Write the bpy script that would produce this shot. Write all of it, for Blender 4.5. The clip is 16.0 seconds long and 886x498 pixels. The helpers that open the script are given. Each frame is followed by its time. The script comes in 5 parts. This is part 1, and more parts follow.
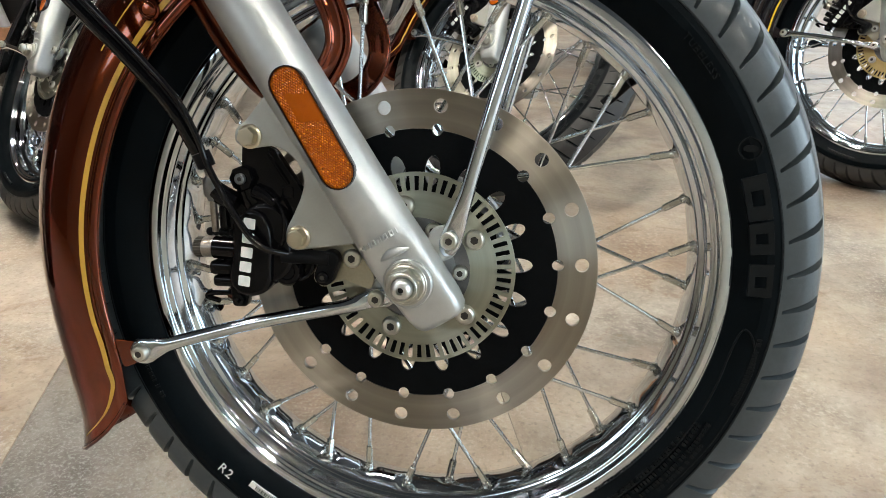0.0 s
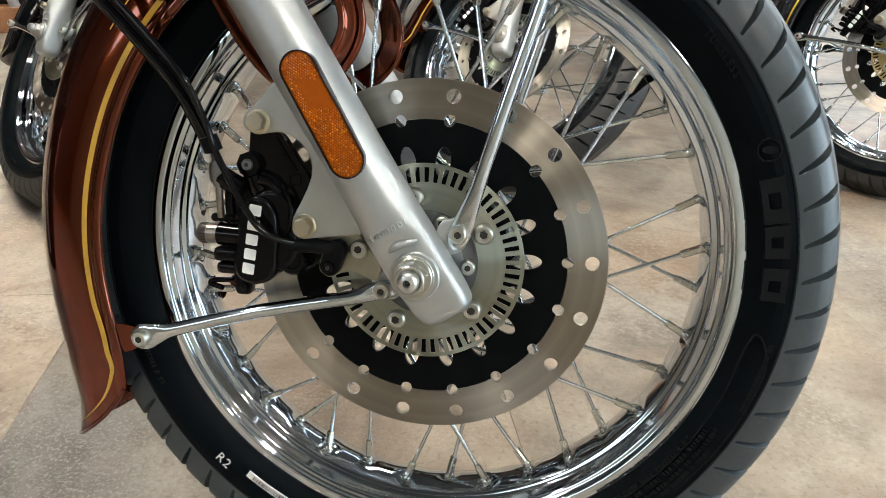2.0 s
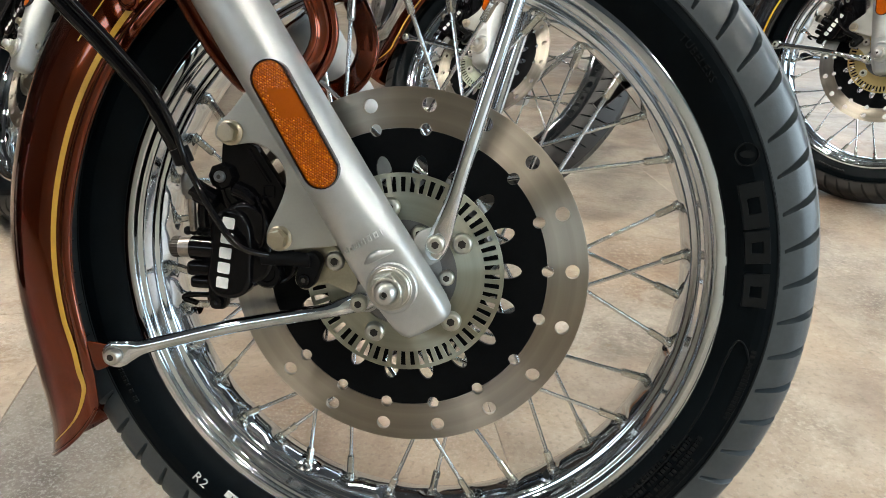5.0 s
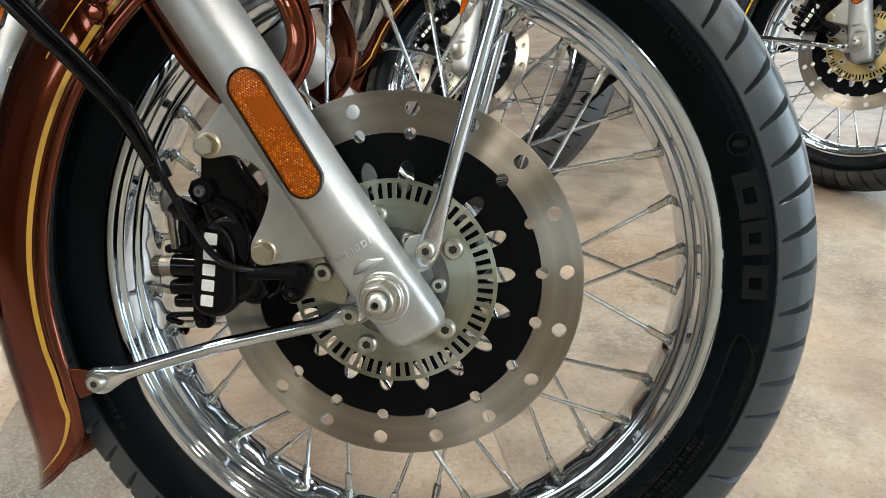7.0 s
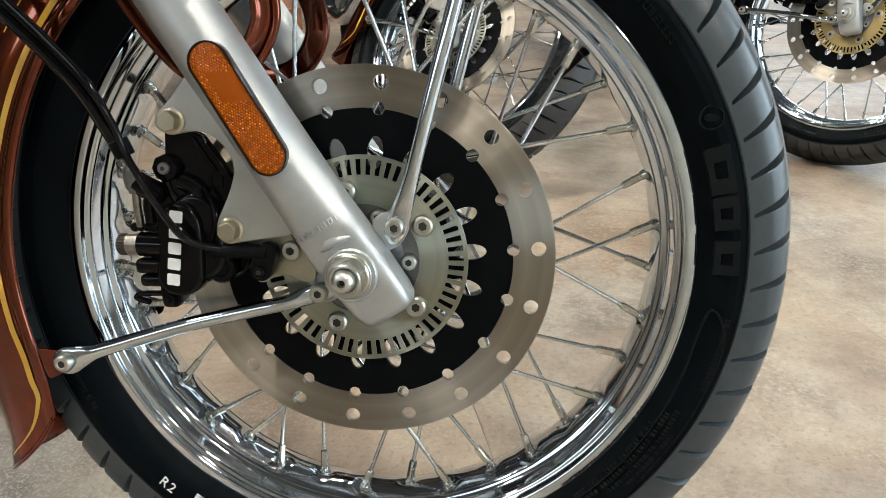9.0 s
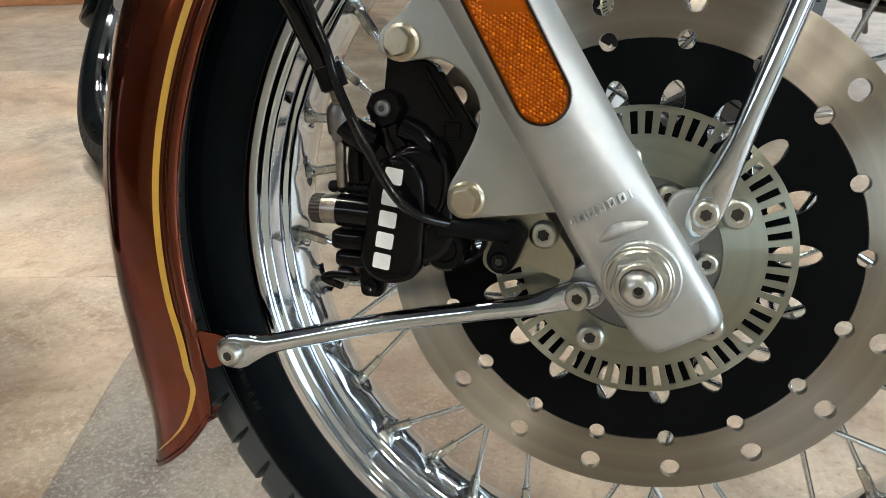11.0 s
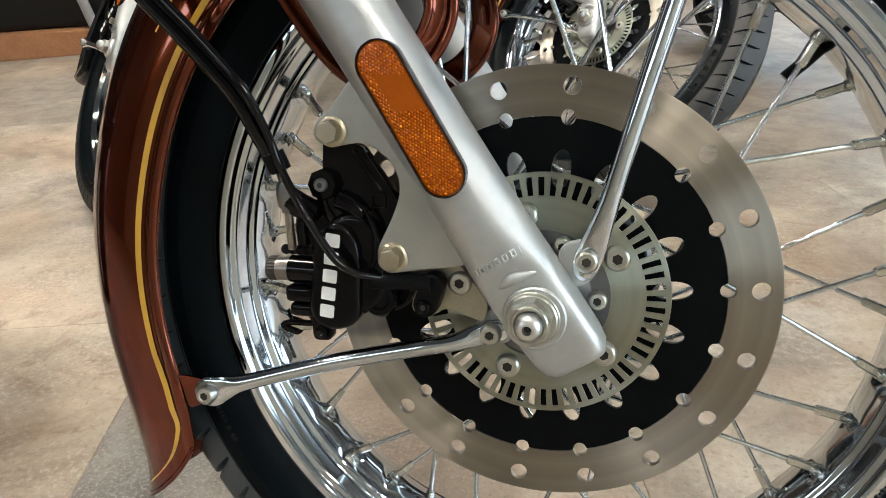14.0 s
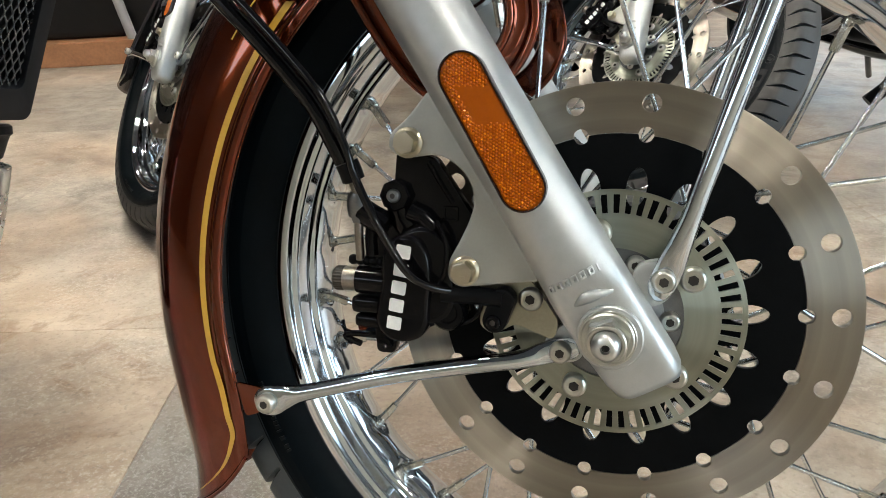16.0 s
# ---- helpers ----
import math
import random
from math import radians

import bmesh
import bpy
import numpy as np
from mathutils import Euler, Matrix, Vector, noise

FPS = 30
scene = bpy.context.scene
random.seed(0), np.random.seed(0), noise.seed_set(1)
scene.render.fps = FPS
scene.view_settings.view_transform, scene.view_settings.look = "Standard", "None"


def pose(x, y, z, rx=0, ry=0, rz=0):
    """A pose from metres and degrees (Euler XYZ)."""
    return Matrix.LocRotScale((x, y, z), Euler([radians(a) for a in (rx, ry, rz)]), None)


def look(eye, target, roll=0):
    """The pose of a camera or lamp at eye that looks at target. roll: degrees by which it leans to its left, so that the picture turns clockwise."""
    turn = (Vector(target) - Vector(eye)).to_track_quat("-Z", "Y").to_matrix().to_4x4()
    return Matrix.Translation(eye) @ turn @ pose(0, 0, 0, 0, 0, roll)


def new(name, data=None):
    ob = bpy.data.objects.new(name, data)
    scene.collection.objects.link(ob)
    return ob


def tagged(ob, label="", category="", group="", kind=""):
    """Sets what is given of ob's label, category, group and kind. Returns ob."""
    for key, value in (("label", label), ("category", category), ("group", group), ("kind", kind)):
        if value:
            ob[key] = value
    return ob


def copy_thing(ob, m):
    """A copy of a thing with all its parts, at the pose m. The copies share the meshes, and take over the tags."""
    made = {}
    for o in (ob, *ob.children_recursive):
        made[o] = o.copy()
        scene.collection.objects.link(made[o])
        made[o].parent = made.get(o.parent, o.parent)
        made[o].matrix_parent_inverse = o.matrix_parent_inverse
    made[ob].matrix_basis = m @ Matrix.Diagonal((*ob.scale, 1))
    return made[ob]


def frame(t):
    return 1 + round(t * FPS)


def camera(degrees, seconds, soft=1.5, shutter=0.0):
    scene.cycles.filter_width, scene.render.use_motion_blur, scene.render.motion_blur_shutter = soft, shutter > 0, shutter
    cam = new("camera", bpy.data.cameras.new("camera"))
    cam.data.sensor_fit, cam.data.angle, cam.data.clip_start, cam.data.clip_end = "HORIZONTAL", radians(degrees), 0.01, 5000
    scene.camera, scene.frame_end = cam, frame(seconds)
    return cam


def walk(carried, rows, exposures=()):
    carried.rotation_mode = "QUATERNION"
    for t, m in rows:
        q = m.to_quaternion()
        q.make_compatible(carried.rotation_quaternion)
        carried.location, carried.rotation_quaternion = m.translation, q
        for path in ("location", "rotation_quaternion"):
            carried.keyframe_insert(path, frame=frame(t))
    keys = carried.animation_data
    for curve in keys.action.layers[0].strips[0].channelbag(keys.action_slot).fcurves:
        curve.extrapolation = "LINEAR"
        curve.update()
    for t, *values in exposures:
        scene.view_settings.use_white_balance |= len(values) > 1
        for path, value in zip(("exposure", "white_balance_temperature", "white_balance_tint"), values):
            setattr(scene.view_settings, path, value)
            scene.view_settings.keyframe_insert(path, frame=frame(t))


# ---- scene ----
cam = camera(63.4, 16.0, soft=0.9)
PATH = [
    (0, (0.0951, -0.5539, 0.5807), (-0.0408, 0.3401, 0.1538), 0.50),
    (0.5, (0.1027, -0.5505, 0.5789), (-0.0407, 0.3401, 0.1474), 0.07),
    (1, (0.0956, -0.5517, 0.5657), (-0.0446, 0.3406, 0.1366), 0.57),
    (1.5, (0.0919, -0.5573, 0.5806), (-0.0487, 0.3356, 0.1530), 1.22),
    (2, (0.0896, -0.5463, 0.5754), (-0.0492, 0.3442, 0.1420), 2.24),
    (2.5, (0.0890, -0.5412, 0.5563), (-0.0328, 0.3364, 0.0925), 2.70),
    (3, (0.0993, -0.5469, 0.5764), (-0.0195, 0.3437, 0.1374), 1.76),
    (3.5, (0.1017, -0.5397, 0.5717), (-0.0173, 0.3520, 0.1351), 1.45),
    (4, (0.1003, -0.5410, 0.5737), (-0.0217, 0.3538, 0.1442), 1.84),
    (6.5, (0.0895, -0.5288, 0.5624), (-0.0201, 0.3777, 0.1546), 0.73),
    (7, (0.0915, -0.5263, 0.5620), (-0.0146, 0.3818, 0.1569), -0.49),
    (7.5, (0.1067, -0.5338, 0.5693), (0.0143, 0.3760, 0.1647), -1.02),
    (8, (0.1136, -0.5284, 0.5676), (0.0254, 0.3788, 0.1561), -1.22),
    (8.2, (0.1129, -0.5249, 0.5586), (0.0273, 0.3804, 0.1426), -1.09),
    (10.3, (0.0473, -0.5025, 0.5640), (-0.1087, 0.3715, 0.1039), 2.00),
    (10.5, (0.0192, -0.4812, 0.5543), (-0.1678, 0.3873, 0.0952), 1.27),
    (11, (-0.0112, -0.4029, 0.5015), (-0.2451, 0.4508, 0.0361), -0.11),
    (11.5, (0.0028, -0.3972, 0.5199), (-0.2728, 0.4416, 0.0504), -2.05),
    (12, (-0.0019, -0.4123, 0.4980), (-0.2980, 0.4159, 0.0221), -3.51),
    (12.5, (0.0077, -0.4133, 0.5082), (-0.2848, 0.4168, 0.0333), -3.91),
    (13, (0.0170, -0.4180, 0.5169), (-0.2617, 0.4234, 0.0538), -3.78),
    (13.5, (0.0167, -0.4403, 0.5409), (-0.2449, 0.4133, 0.0905), -3.51),
    (14, (0.0459, -0.4466, 0.5482), (-0.1958, 0.4195, 0.1106), -2.95),
    (14.5, (0.0362, -0.4408, 0.5388), (-0.1979, 0.4316, 0.1096), -2.57),
    (15, (0.0182, -0.4442, 0.5412), (-0.2160, 0.4294, 0.1147), -2.30),
    (15.5, (0.0214, -0.4477, 0.5428), (-0.2192, 0.4255, 0.1191), -1.83),
    (16, (0.0141, -0.4523, 0.5454), (-0.2536, 0.4176, 0.1312), -1.74),
]
walk(cam, [(t, look(eye, target, roll)) for t, eye, target, roll in PATH])

# ---- light ----
world = bpy.data.worlds.new("showroom_world")
scene.world = world
world.use_nodes = True
world.node_tree.nodes["Background"].inputs[0].default_value = (0.75, 0.85, 1.0, 1)
world.node_tree.nodes["Background"].inputs[1].default_value = 0.35
scene.view_settings.exposure = 0.0


def lamp(name, eye, target, sx, sy, watts, colour):
    data = bpy.data.lights.new(name, "AREA")
    data.shape, data.size, data.size_y, data.energy, data.color = "RECTANGLE", sx, sy, watts, colour
    ob = new(name, data)
    ob.matrix_world = look(eye, target)
    return ob


WARM, COOL = (1.0, 0.945, 0.83), (0.70, 0.88, 1.0)
lamp("window_daylight", (5.4, -0.4, 1.65), (0, -0.4, 0.8), 7.0, 2.5, 230, COOL)

# ---- materials ----


def material(name, colour, rough=0.5, metal=0.0, coat=0.0, vary=0.12, scale=40.0, bump=0.0, bump_scale=300.0,
             rough_vary=0.12, ior=1.5):
    """Principled surface with colour and roughness varied at two scales and fine relief."""
    m = bpy.data.materials.new(name)
    m.use_nodes = True
    nt = m.node_tree
    b = nt.nodes["Principled BSDF"]
    b.inputs["Metallic"].default_value = metal
    b.inputs["Coat Weight"].default_value = coat
    b.inputs["Coat Roughness"].default_value = 0.03
    b.inputs["IOR"].default_value = ior
    co = nt.nodes.new("ShaderNodeTexCoord")

    def tex(s, detail):
        n = nt.nodes.new("ShaderNodeTexNoise")
        n.inputs["Scale"].default_value, n.inputs["Detail"].default_value = s, detail
        nt.links.new(co.outputs["Object"], n.inputs["Vector"])
        return n
    coarse, fine = tex(scale, 4), tex(scale * 9, 3)
    mixf = nt.nodes.new("ShaderNodeMath")
    mixf.operation = "MULTIPLY_ADD"
    mixf.inputs[1].default_value = 0.4
    nt.links.new(fine.outputs["Fac"], mixf.inputs[0])
    sub = nt.nodes.new("ShaderNodeMath")
    sub.operation = "MULTIPLY"
    sub.inputs[1].default_value = 0.6
    nt.links.new(coarse.outputs["Fac"], sub.inputs[0])
    nt.links.new(sub.outputs[0], mixf.inputs[2])
    ramp = nt.nodes.new("ShaderNodeMix")
    ramp.data_type = "RGBA"
    lo = [c * (1 - vary) for c in colour]
    hi = [min(1, c * (1 + vary)) for c in colour]
    ramp.inputs[6].default_value, ramp.inputs[7].default_value = (*lo, 1), (*hi, 1)
    stretch = nt.nodes.new("ShaderNodeMapRange")
    stretch.inputs[1].default_value, stretch.inputs[2].default_value = 0.32, 0.68
    nt.links.new(mixf.outputs[0], stretch.inputs[0])
    nt.links.new(stretch.outputs[0], ramp.inputs[0])
    nt.links.new(ramp.outputs[2], b.inputs["Base Color"])
    rr = nt.nodes.new("ShaderNodeMapRange")
    rr.inputs[1].default_value, rr.inputs[2].default_value = 0.3, 0.7
    rr.inputs[3].default_value = max(0.01, rough * (1 - rough_vary))
    rr.inputs[4].default_value = min(1, rough * (1 + rough_vary))
    nt.links.new(mixf.outputs[0], rr.inputs[0])
    nt.links.new(rr.outputs[0], b.inputs["Roughness"])
    if bump:
        bn = tex(bump_scale, 3)
        bm_ = nt.nodes.new("ShaderNodeBump")
        bm_.inputs["Strength"].default_value, bm_.inputs["Distance"].default_value = bump, 0.001
        nt.links.new(bn.outputs["Fac"], bm_.inputs["Height"])
        nt.links.new(bm_.outputs[0], b.inputs["Normal"])
    return m


def brushed(name, colour, rough, rings):
    """Machined steel: fine rings round the wheel's axle."""
    m = material(name, colour, rough, 1.0, vary=0.06, scale=25, rough_vary=0.02)
    nt = m.node_tree
    b = nt.nodes["Principled BSDF"]
    co = next(n for n in nt.nodes if n.type == "TEX_COORD")
    sep = nt.nodes.new("ShaderNodeSeparateXYZ")
    nt.links.new(co.outputs["Object"], sep.inputs[0])
    com = nt.nodes.new("ShaderNodeCombineXYZ")
    nt.links.new(sep.outputs[0], com.inputs[0])
    nt.links.new(sep.outputs[2], com.inputs[1])
    ln = nt.nodes.new("ShaderNodeVectorMath")
    ln.operation = "LENGTH"
    nt.links.new(com.outputs[0], ln.inputs[0])
    nz = nt.nodes.new("ShaderNodeTexNoise")
    nz.noise_dimensions = "1D"
    nz.inputs["Scale"].default_value, nz.inputs["Detail"].default_value = rings, 4
    nt.links.new(ln.outputs["Value"], nz.inputs["W"])
    bp = nt.nodes.new("ShaderNodeBump")
    bp.inputs["Strength"].default_value, bp.inputs["Distance"].default_value = 0.07, 0.0003
    nt.links.new(nz.outputs["Fac"], bp.inputs["Height"])
    nt.links.new(bp.outputs[0], b.inputs["Normal"])
    tan = nt.nodes.new("ShaderNodeTangent")
    tan.direction_type, tan.axis = "RADIAL", "Y"
    nt.links.new(tan.outputs[0], b.inputs["Tangent"])
    b.inputs["Anisotropic"].default_value = 1.0
    b.inputs["Anisotropic Rotation"].default_value = 0.25
    # faint tonal rings
    wide = nt.nodes.new("ShaderNodeTexNoise")
    wide.noise_dimensions = "1D"
    wide.inputs["Scale"].default_value, wide.inputs["Detail"].default_value = 130, 5
    nt.links.new(ln.outputs["Value"], wide.inputs["W"])
    tone = nt.nodes.new("ShaderNodeMix")
    tone.data_type = "RGBA"
    tone.inputs[6].default_value, tone.inputs[7].default_value = (*[c * 0.80 for c in colour], 1), (*[min(1, c * 1.16) for c in colour], 1)
    nt.links.new(wide.outputs["Fac"], tone.inputs[0])
    nt.links.new(tone.outputs[2], b.inputs["Base Color"])
    return m


CHROME = material("chrome_plate", (0.61, 0.655, 0.70), 0.08, 1.0, vary=0.03, rough_vary=0.5, scale=60, bump=0.02, bump_scale=90)
POLISHED = material("polished_steel", (0.72, 0.72, 0.70), 0.28, 1.0, vary=0.05, bump=0.03, bump_scale=700)
SPOKE = material("galvanised_spoke", (0.66, 0.70, 0.725), 0.24, 1.0, vary=0.10, scale=120)
NIPPLE = material("nickel_nipple", (0.56, 0.555, 0.51), 0.26, 1.0, vary=0.06, scale=150)
BOLT = material("zinc_bolt", (0.55, 0.55, 0.505), 0.30, 1.0, vary=0.03, scale=120, rough_vary=0.08)
YELLOW_ZINC = material("passivated_bolt", (0.53, 0.48, 0.37), 0.30, 1.0, vary=0.04, scale=150, rough_vary=0.08)
AXLE_END = material("satin_axle_steel", (0.62, 0.63, 0.615), 0.30, 1.0, vary=0.05, scale=150, bump=0.006, bump_scale=700)
ZINC_PLATE = material("zinc_plated_steel", (0.40, 0.385, 0.30), 0.33, 0.92, vary=0.10, scale=60, bump=0.04, bump_scale=900)
DISC_STEEL = brushed("brushed_disc_steel", (0.380, 0.348, 0.300), 0.38, 1500)
TONE_RING = brushed("zinc_tone_ring", (0.385, 0.40, 0.335), 0.36, 900)
CARRIER = material("black_anodised", (0.003, 0.0036, 0.0042), 0.36, 0.0, vary=0.25, scale=60, bump=0.03, bump_scale=1500, ior=1.14)
CAST = material("cast_aluminium", (0.42, 0.43, 0.44), 0.38, 1.0, vary=0.10, scale=90, bump=0.12, bump_scale=700)
DARK_CAST = material("dark_cast_aluminium", (0.19, 0.195, 0.20), 0.40, 1.0, vary=0.15, scale=90, bump=0.12, bump_scale=700)
SILVER = material("silver_fork_paint", (0.48, 0.50, 0.50), 0.46, 0.78, vary=0.06, scale=160, bump=0.06, bump_scale=1800, coat=0.15)
PLATE = material("satin_silver_plate", (0.37, 0.375, 0.345), 0.42, 0.7, vary=0.05, scale=60, bump=0.05, bump_scale=1300)
BLACK_PART = material("black_caliper_paint", (0.003, 0.003, 0.0036), 0.11, 0.0, vary=0.3, scale=90, bump=0.025, bump_scale=500, ior=1.27, rough_vary=0.4)
BLACK_MATT = material("black_moulded_plastic", (0.004, 0.0043, 0.005), 0.36, 0.0, ior=1.19, vary=0.25, scale=80, bump=0.12, bump_scale=700)
HOSE = material("black_rubber_hose", (0.003, 0.003, 0.0035), 0.10, 0.0, vary=0.3, scale=150, ior=1.40)
SIDEWALL = material("tyre_sidewall_rubber", (0.0017, 0.0034, 0.0048), 0.44, 0.0, vary=0.3, scale=45, bump=0.05, bump_scale=500, ior=1.150)
# a little lighter than the sidewall, so that raised marks stand out
RAISED = material("scuffed_raised_rubber", (0.0035, 0.0048, 0.0058), 0.38, 0.0, vary=0.4, scale=120, bump=0.05, bump_scale=600, ior=1.25)
TREAD = material("tyre_tread_rubber", (0.036, 0.046, 0.052), 0.36, 0.0, vary=0.18, scale=30, bump=0.08, bump_scale=600)
DARK_TREAD = material("dark_tread_rubber", (0.020, 0.0195, 0.019), 0.55, vary=0.2, scale=30, bump=0.1, bump_scale=500)
PAINT = material("maroon_metallic_paint", (0.155, 0.0270, 0.0062), 0.15, 0.92, coat=0.8, vary=0.01, scale=8, rough_vary=0.05)
PAINT.node_tree.nodes["Principled BSDF"].inputs["Specular Tint"].default_value = (0.22, 0.06, 0.03, 1)
BLACK_PAINT = material("gloss_black_paint", (0.006, 0.006, 0.008), 0.25, 0.0, coat=1.0, vary=0.1)
GOLD = material("gold_pinstripe", (0.52, 0.29, 0.035), 0.38, 0.0, coat=0.8, vary=0.06)
YELLOW_RING = material("yellow_passivated_ring", (0.50, 0.38, 0.17), 0.38, 1.0, vary=0.08, scale=90)
YELLOW = material("yellow_pinstripe", (0.75, 0.50, 0.02), 0.4, 0.0, coat=0.8, vary=0.06)
WHITE_MARK = material("white_print", (0.74, 0.74, 0.72), 0.5, 0.0, vary=0.08, scale=300)
# dark colour for the shade inside screw sockets and the axle's drilled hole
SOCKET_SHADE = material("dark_socket", (0.030, 0.027, 0.024), 0.5, 0.0, ior=1.3)
RAD_FRAME = material("radiator_shroud", (0.007, 0.008, 0.010), 0.42, 0.0, ior=1.3, vary=0.15, bump=0.08)
RAD_MESH = material("bare_wire_mesh", (0.11, 0.115, 0.12), 0.28, 0.9)
RAD_CORE = material("radiator_core", (0.006, 0.007, 0.008), 0.5, 0.2, bump=0.4, bump_scale=400)
PIN_CAP = material("dull_brown_cap", (0.030, 0.024, 0.018), 0.5, 0.2, vary=0.3, scale=150)
PISTON = material("worn_steel_pin", (0.28, 0.25, 0.22), 0.35, 1.0, vary=0.25, scale=150)


def amber():
    """Amber plastic; each prism cell's glint is painted as its own brighter or darker base colour."""
    m = material("amber_reflector", (0.5, 0.15, 0.001), 0.24, 0.0, coat=0.0, ior=1.36)
    nt = m.node_tree
    b = nt.nodes["Principled BSDF"]
    geo = nt.nodes.new("ShaderNodeNewGeometry")
    cells = nt.nodes.new("ShaderNodeValToRGB")
    cells.color_ramp.elements.new(0.5)
    for e, (p, c) in zip(cells.color_ramp.elements, ((0.0, (0.36, 0.070, 0.0006)), (0.75, (0.44, 0.094, 0.001)), (1.0, (0.64, 0.175, 0.003)))):
        e.position, e.color = p, (*c, 1)
    nt.links.new(geo.outputs["Random Per Island"], cells.inputs[0])
    nt.links.new(cells.outputs[0], b.inputs["Base Color"])
    return m


AMBER = amber()
BEZEL = material("dark_brown_bezel", (0.016, 0.007, 0.004), 0.22, 0.0, vary=0.2, ior=1.4)
AMBER_LENS = material("amber_lens_plastic", (0.34, 0.070, 0.001), 0.18, 0.0, vary=0.08, scale=120, ior=1.36)


def floor_material(name, lightness=1.0, ashen=None):
    """Vinyl stone tile: tan and grey clouds, rusty patches, fine pale speckle; ashen is the middle of a grey area."""
    m = bpy.data.materials.new(name)
    m.use_nodes = True
    nt = m.node_tree
    b = nt.nodes["Principled BSDF"]
    geo = nt.nodes.new("ShaderNodeNewGeometry")
    info = nt.nodes.new("ShaderNodeObjectInfo")
    add = nt.nodes.new("ShaderNodeVectorMath")
    add.operation = "ADD"
    mul = nt.nodes.new("ShaderNodeVectorMath")
    mul.operation = "SCALE"
    mul.inputs[0].default_value = (0.06, 0.04, 0.0)
    nt.links.new(info.outputs["Random"], mul.inputs["Scale"])
    nt.links.new(geo.outputs["Position"], add.inputs[0])
    nt.links.new(mul.outputs[0], add.inputs[1])
    long = nt.nodes.new("ShaderNodeMapping")
    long.inputs["Location"].default_value = (3.1, 1.7, 0.0)
    long.inputs["Rotation"].default_value = (0, 0, radians(-8))
    long.inputs["Scale"].default_value = (0.92, 1.04, 1.0)
    nt.links.new(add.outputs[0], long.inputs["Vector"])

    def tex(s, d, r=0.6, dist=0.0, along=False):
        n = nt.nodes.new("ShaderNodeTexNoise")
        n.inputs["Scale"].default_value, n.inputs["Detail"].default_value = s, d
        n.inputs["Roughness"].default_value, n.inputs["Distortion"].default_value = r, dist
        nt.links.new((long if along else add).outputs[0], n.inputs["Vector"])
        return n

    def ramp(src, stops):
        r = nt.nodes.new("ShaderNodeValToRGB")
        nt.links.new(src, r.inputs[0])
        while len(r.color_ramp.elements) < len(stops):
            r.color_ramp.elements.new(0.5)
        for e, (p, c) in zip(r.color_ramp.elements, stops):
            e.position, e.color = p, (*c, 1)
        return r

    def mix(fac, a, c, kind="MIX"):
        x = nt.nodes.new("ShaderNodeMix")
        x.data_type, x.blend_type = "RGBA", kind
        if hasattr(fac, "links"):
            nt.links.new(fac, x.inputs[0])
        else:
            x.inputs[0].default_value = fac
        for s, v in ((6, a), (7, c)):
            if hasattr(v, "links"):
                nt.links.new(v, x.inputs[s])
            else:
                x.inputs[s].default_value = (*v, 1)
        return x.outputs[2]
    cloud = ramp(tex(3.6, 8, 0.66, 0.35, True).outputs["Fac"],
                 [(0.30, (0.155, 0.102, 0.070)), (0.40, (0.235, 0.168, 0.118)), (0.49, (0.330, 0.252, 0.185)), (0.58, (0.420, 0.338, 0.258)), (0.70, (0.53, 0.450, 0.362))])
    grey = ramp(tex(2.1, 6, 0.6, 0.3, True).outputs["Fac"], [(0.38, (0, 0, 0)), (0.58, (0.85, 0.85, 0.85))])
    ash = ramp(tex(9, 6, 0.7, 0.3).outputs["Fac"], [(0.36, (0.105, 0.095, 0.086)), (0.62, (0.290, 0.270, 0.248))] if ashen else [(0.36, (0.140, 0.122, 0.104)), (0.62, (0.395, 0.358, 0.308))])
    tone = mix(0.15, cloud.outputs[0], ash.outputs[0]) if ashen else mix(grey.outputs[0], cloud.outputs[0], ash.outputs[0])
    rust = ramp(tex(5.0, 7, 0.72, 0.4, True).outputs["Fac"], [(0.57, (0, 0, 0)), (0.63, (0.7, 0.7, 0.7)), (0.70, (0, 0, 0))])
    tone = mix(rust.outputs[0], tone, (0.21, 0.135, 0.08))
    if ashen:
        away = nt.nodes.new("ShaderNodeVectorMath")
        away.operation = "DISTANCE"
        away.inputs[1].default_value = (*ashen, 0.0)
        nt.links.new(geo.outputs["Position"], away.inputs[0])
        wander = nt.nodes.new("ShaderNodeMath")
        wander.operation = "MULTIPLY_ADD"
        wander.inputs[1].default_value = 0.22
        nt.links.new(tex(7, 5, 0.65).outputs["Fac"], wander.inputs[0])
        nt.links.new(away.outputs["Value"], wander.inputs[2])
        grey_area = ramp(wander.outputs[0], [(0.31, (0.9, 0.9, 0.9)), (0.47, (0, 0, 0))]).outputs[0]
        tone = mix(grey_area, tone, mix(0.85, tone, ash.outputs[0]))
    fine = tex(210 if ashen else 120, 6, 0.8)
    speck = ramp(fine.outputs["Fac"], [(0.50, (0, 0, 0)), (0.60, (1, 1, 1))])
    where = ramp(tex(5, 4, 0.6).outputs["Fac"], [(0.42, (0.08, 0.08, 0.08)), (0.62, (0.42, 0.42, 0.42))])
    tone2 = mix(where.outputs[0], tone, mix(speck.outputs[0], tone, (0.58, 0.54, 0.475)))
    if ashen:
        tone2 = mix(grey_area, tone2, mix(speck.outputs[0], tone, (0.39, 0.37, 0.345)))
    pits = ramp(tex(130, 3, 0.6).outputs["Fac"], [(0.30, (0, 0, 0)), (0.46, (1, 1, 1))])
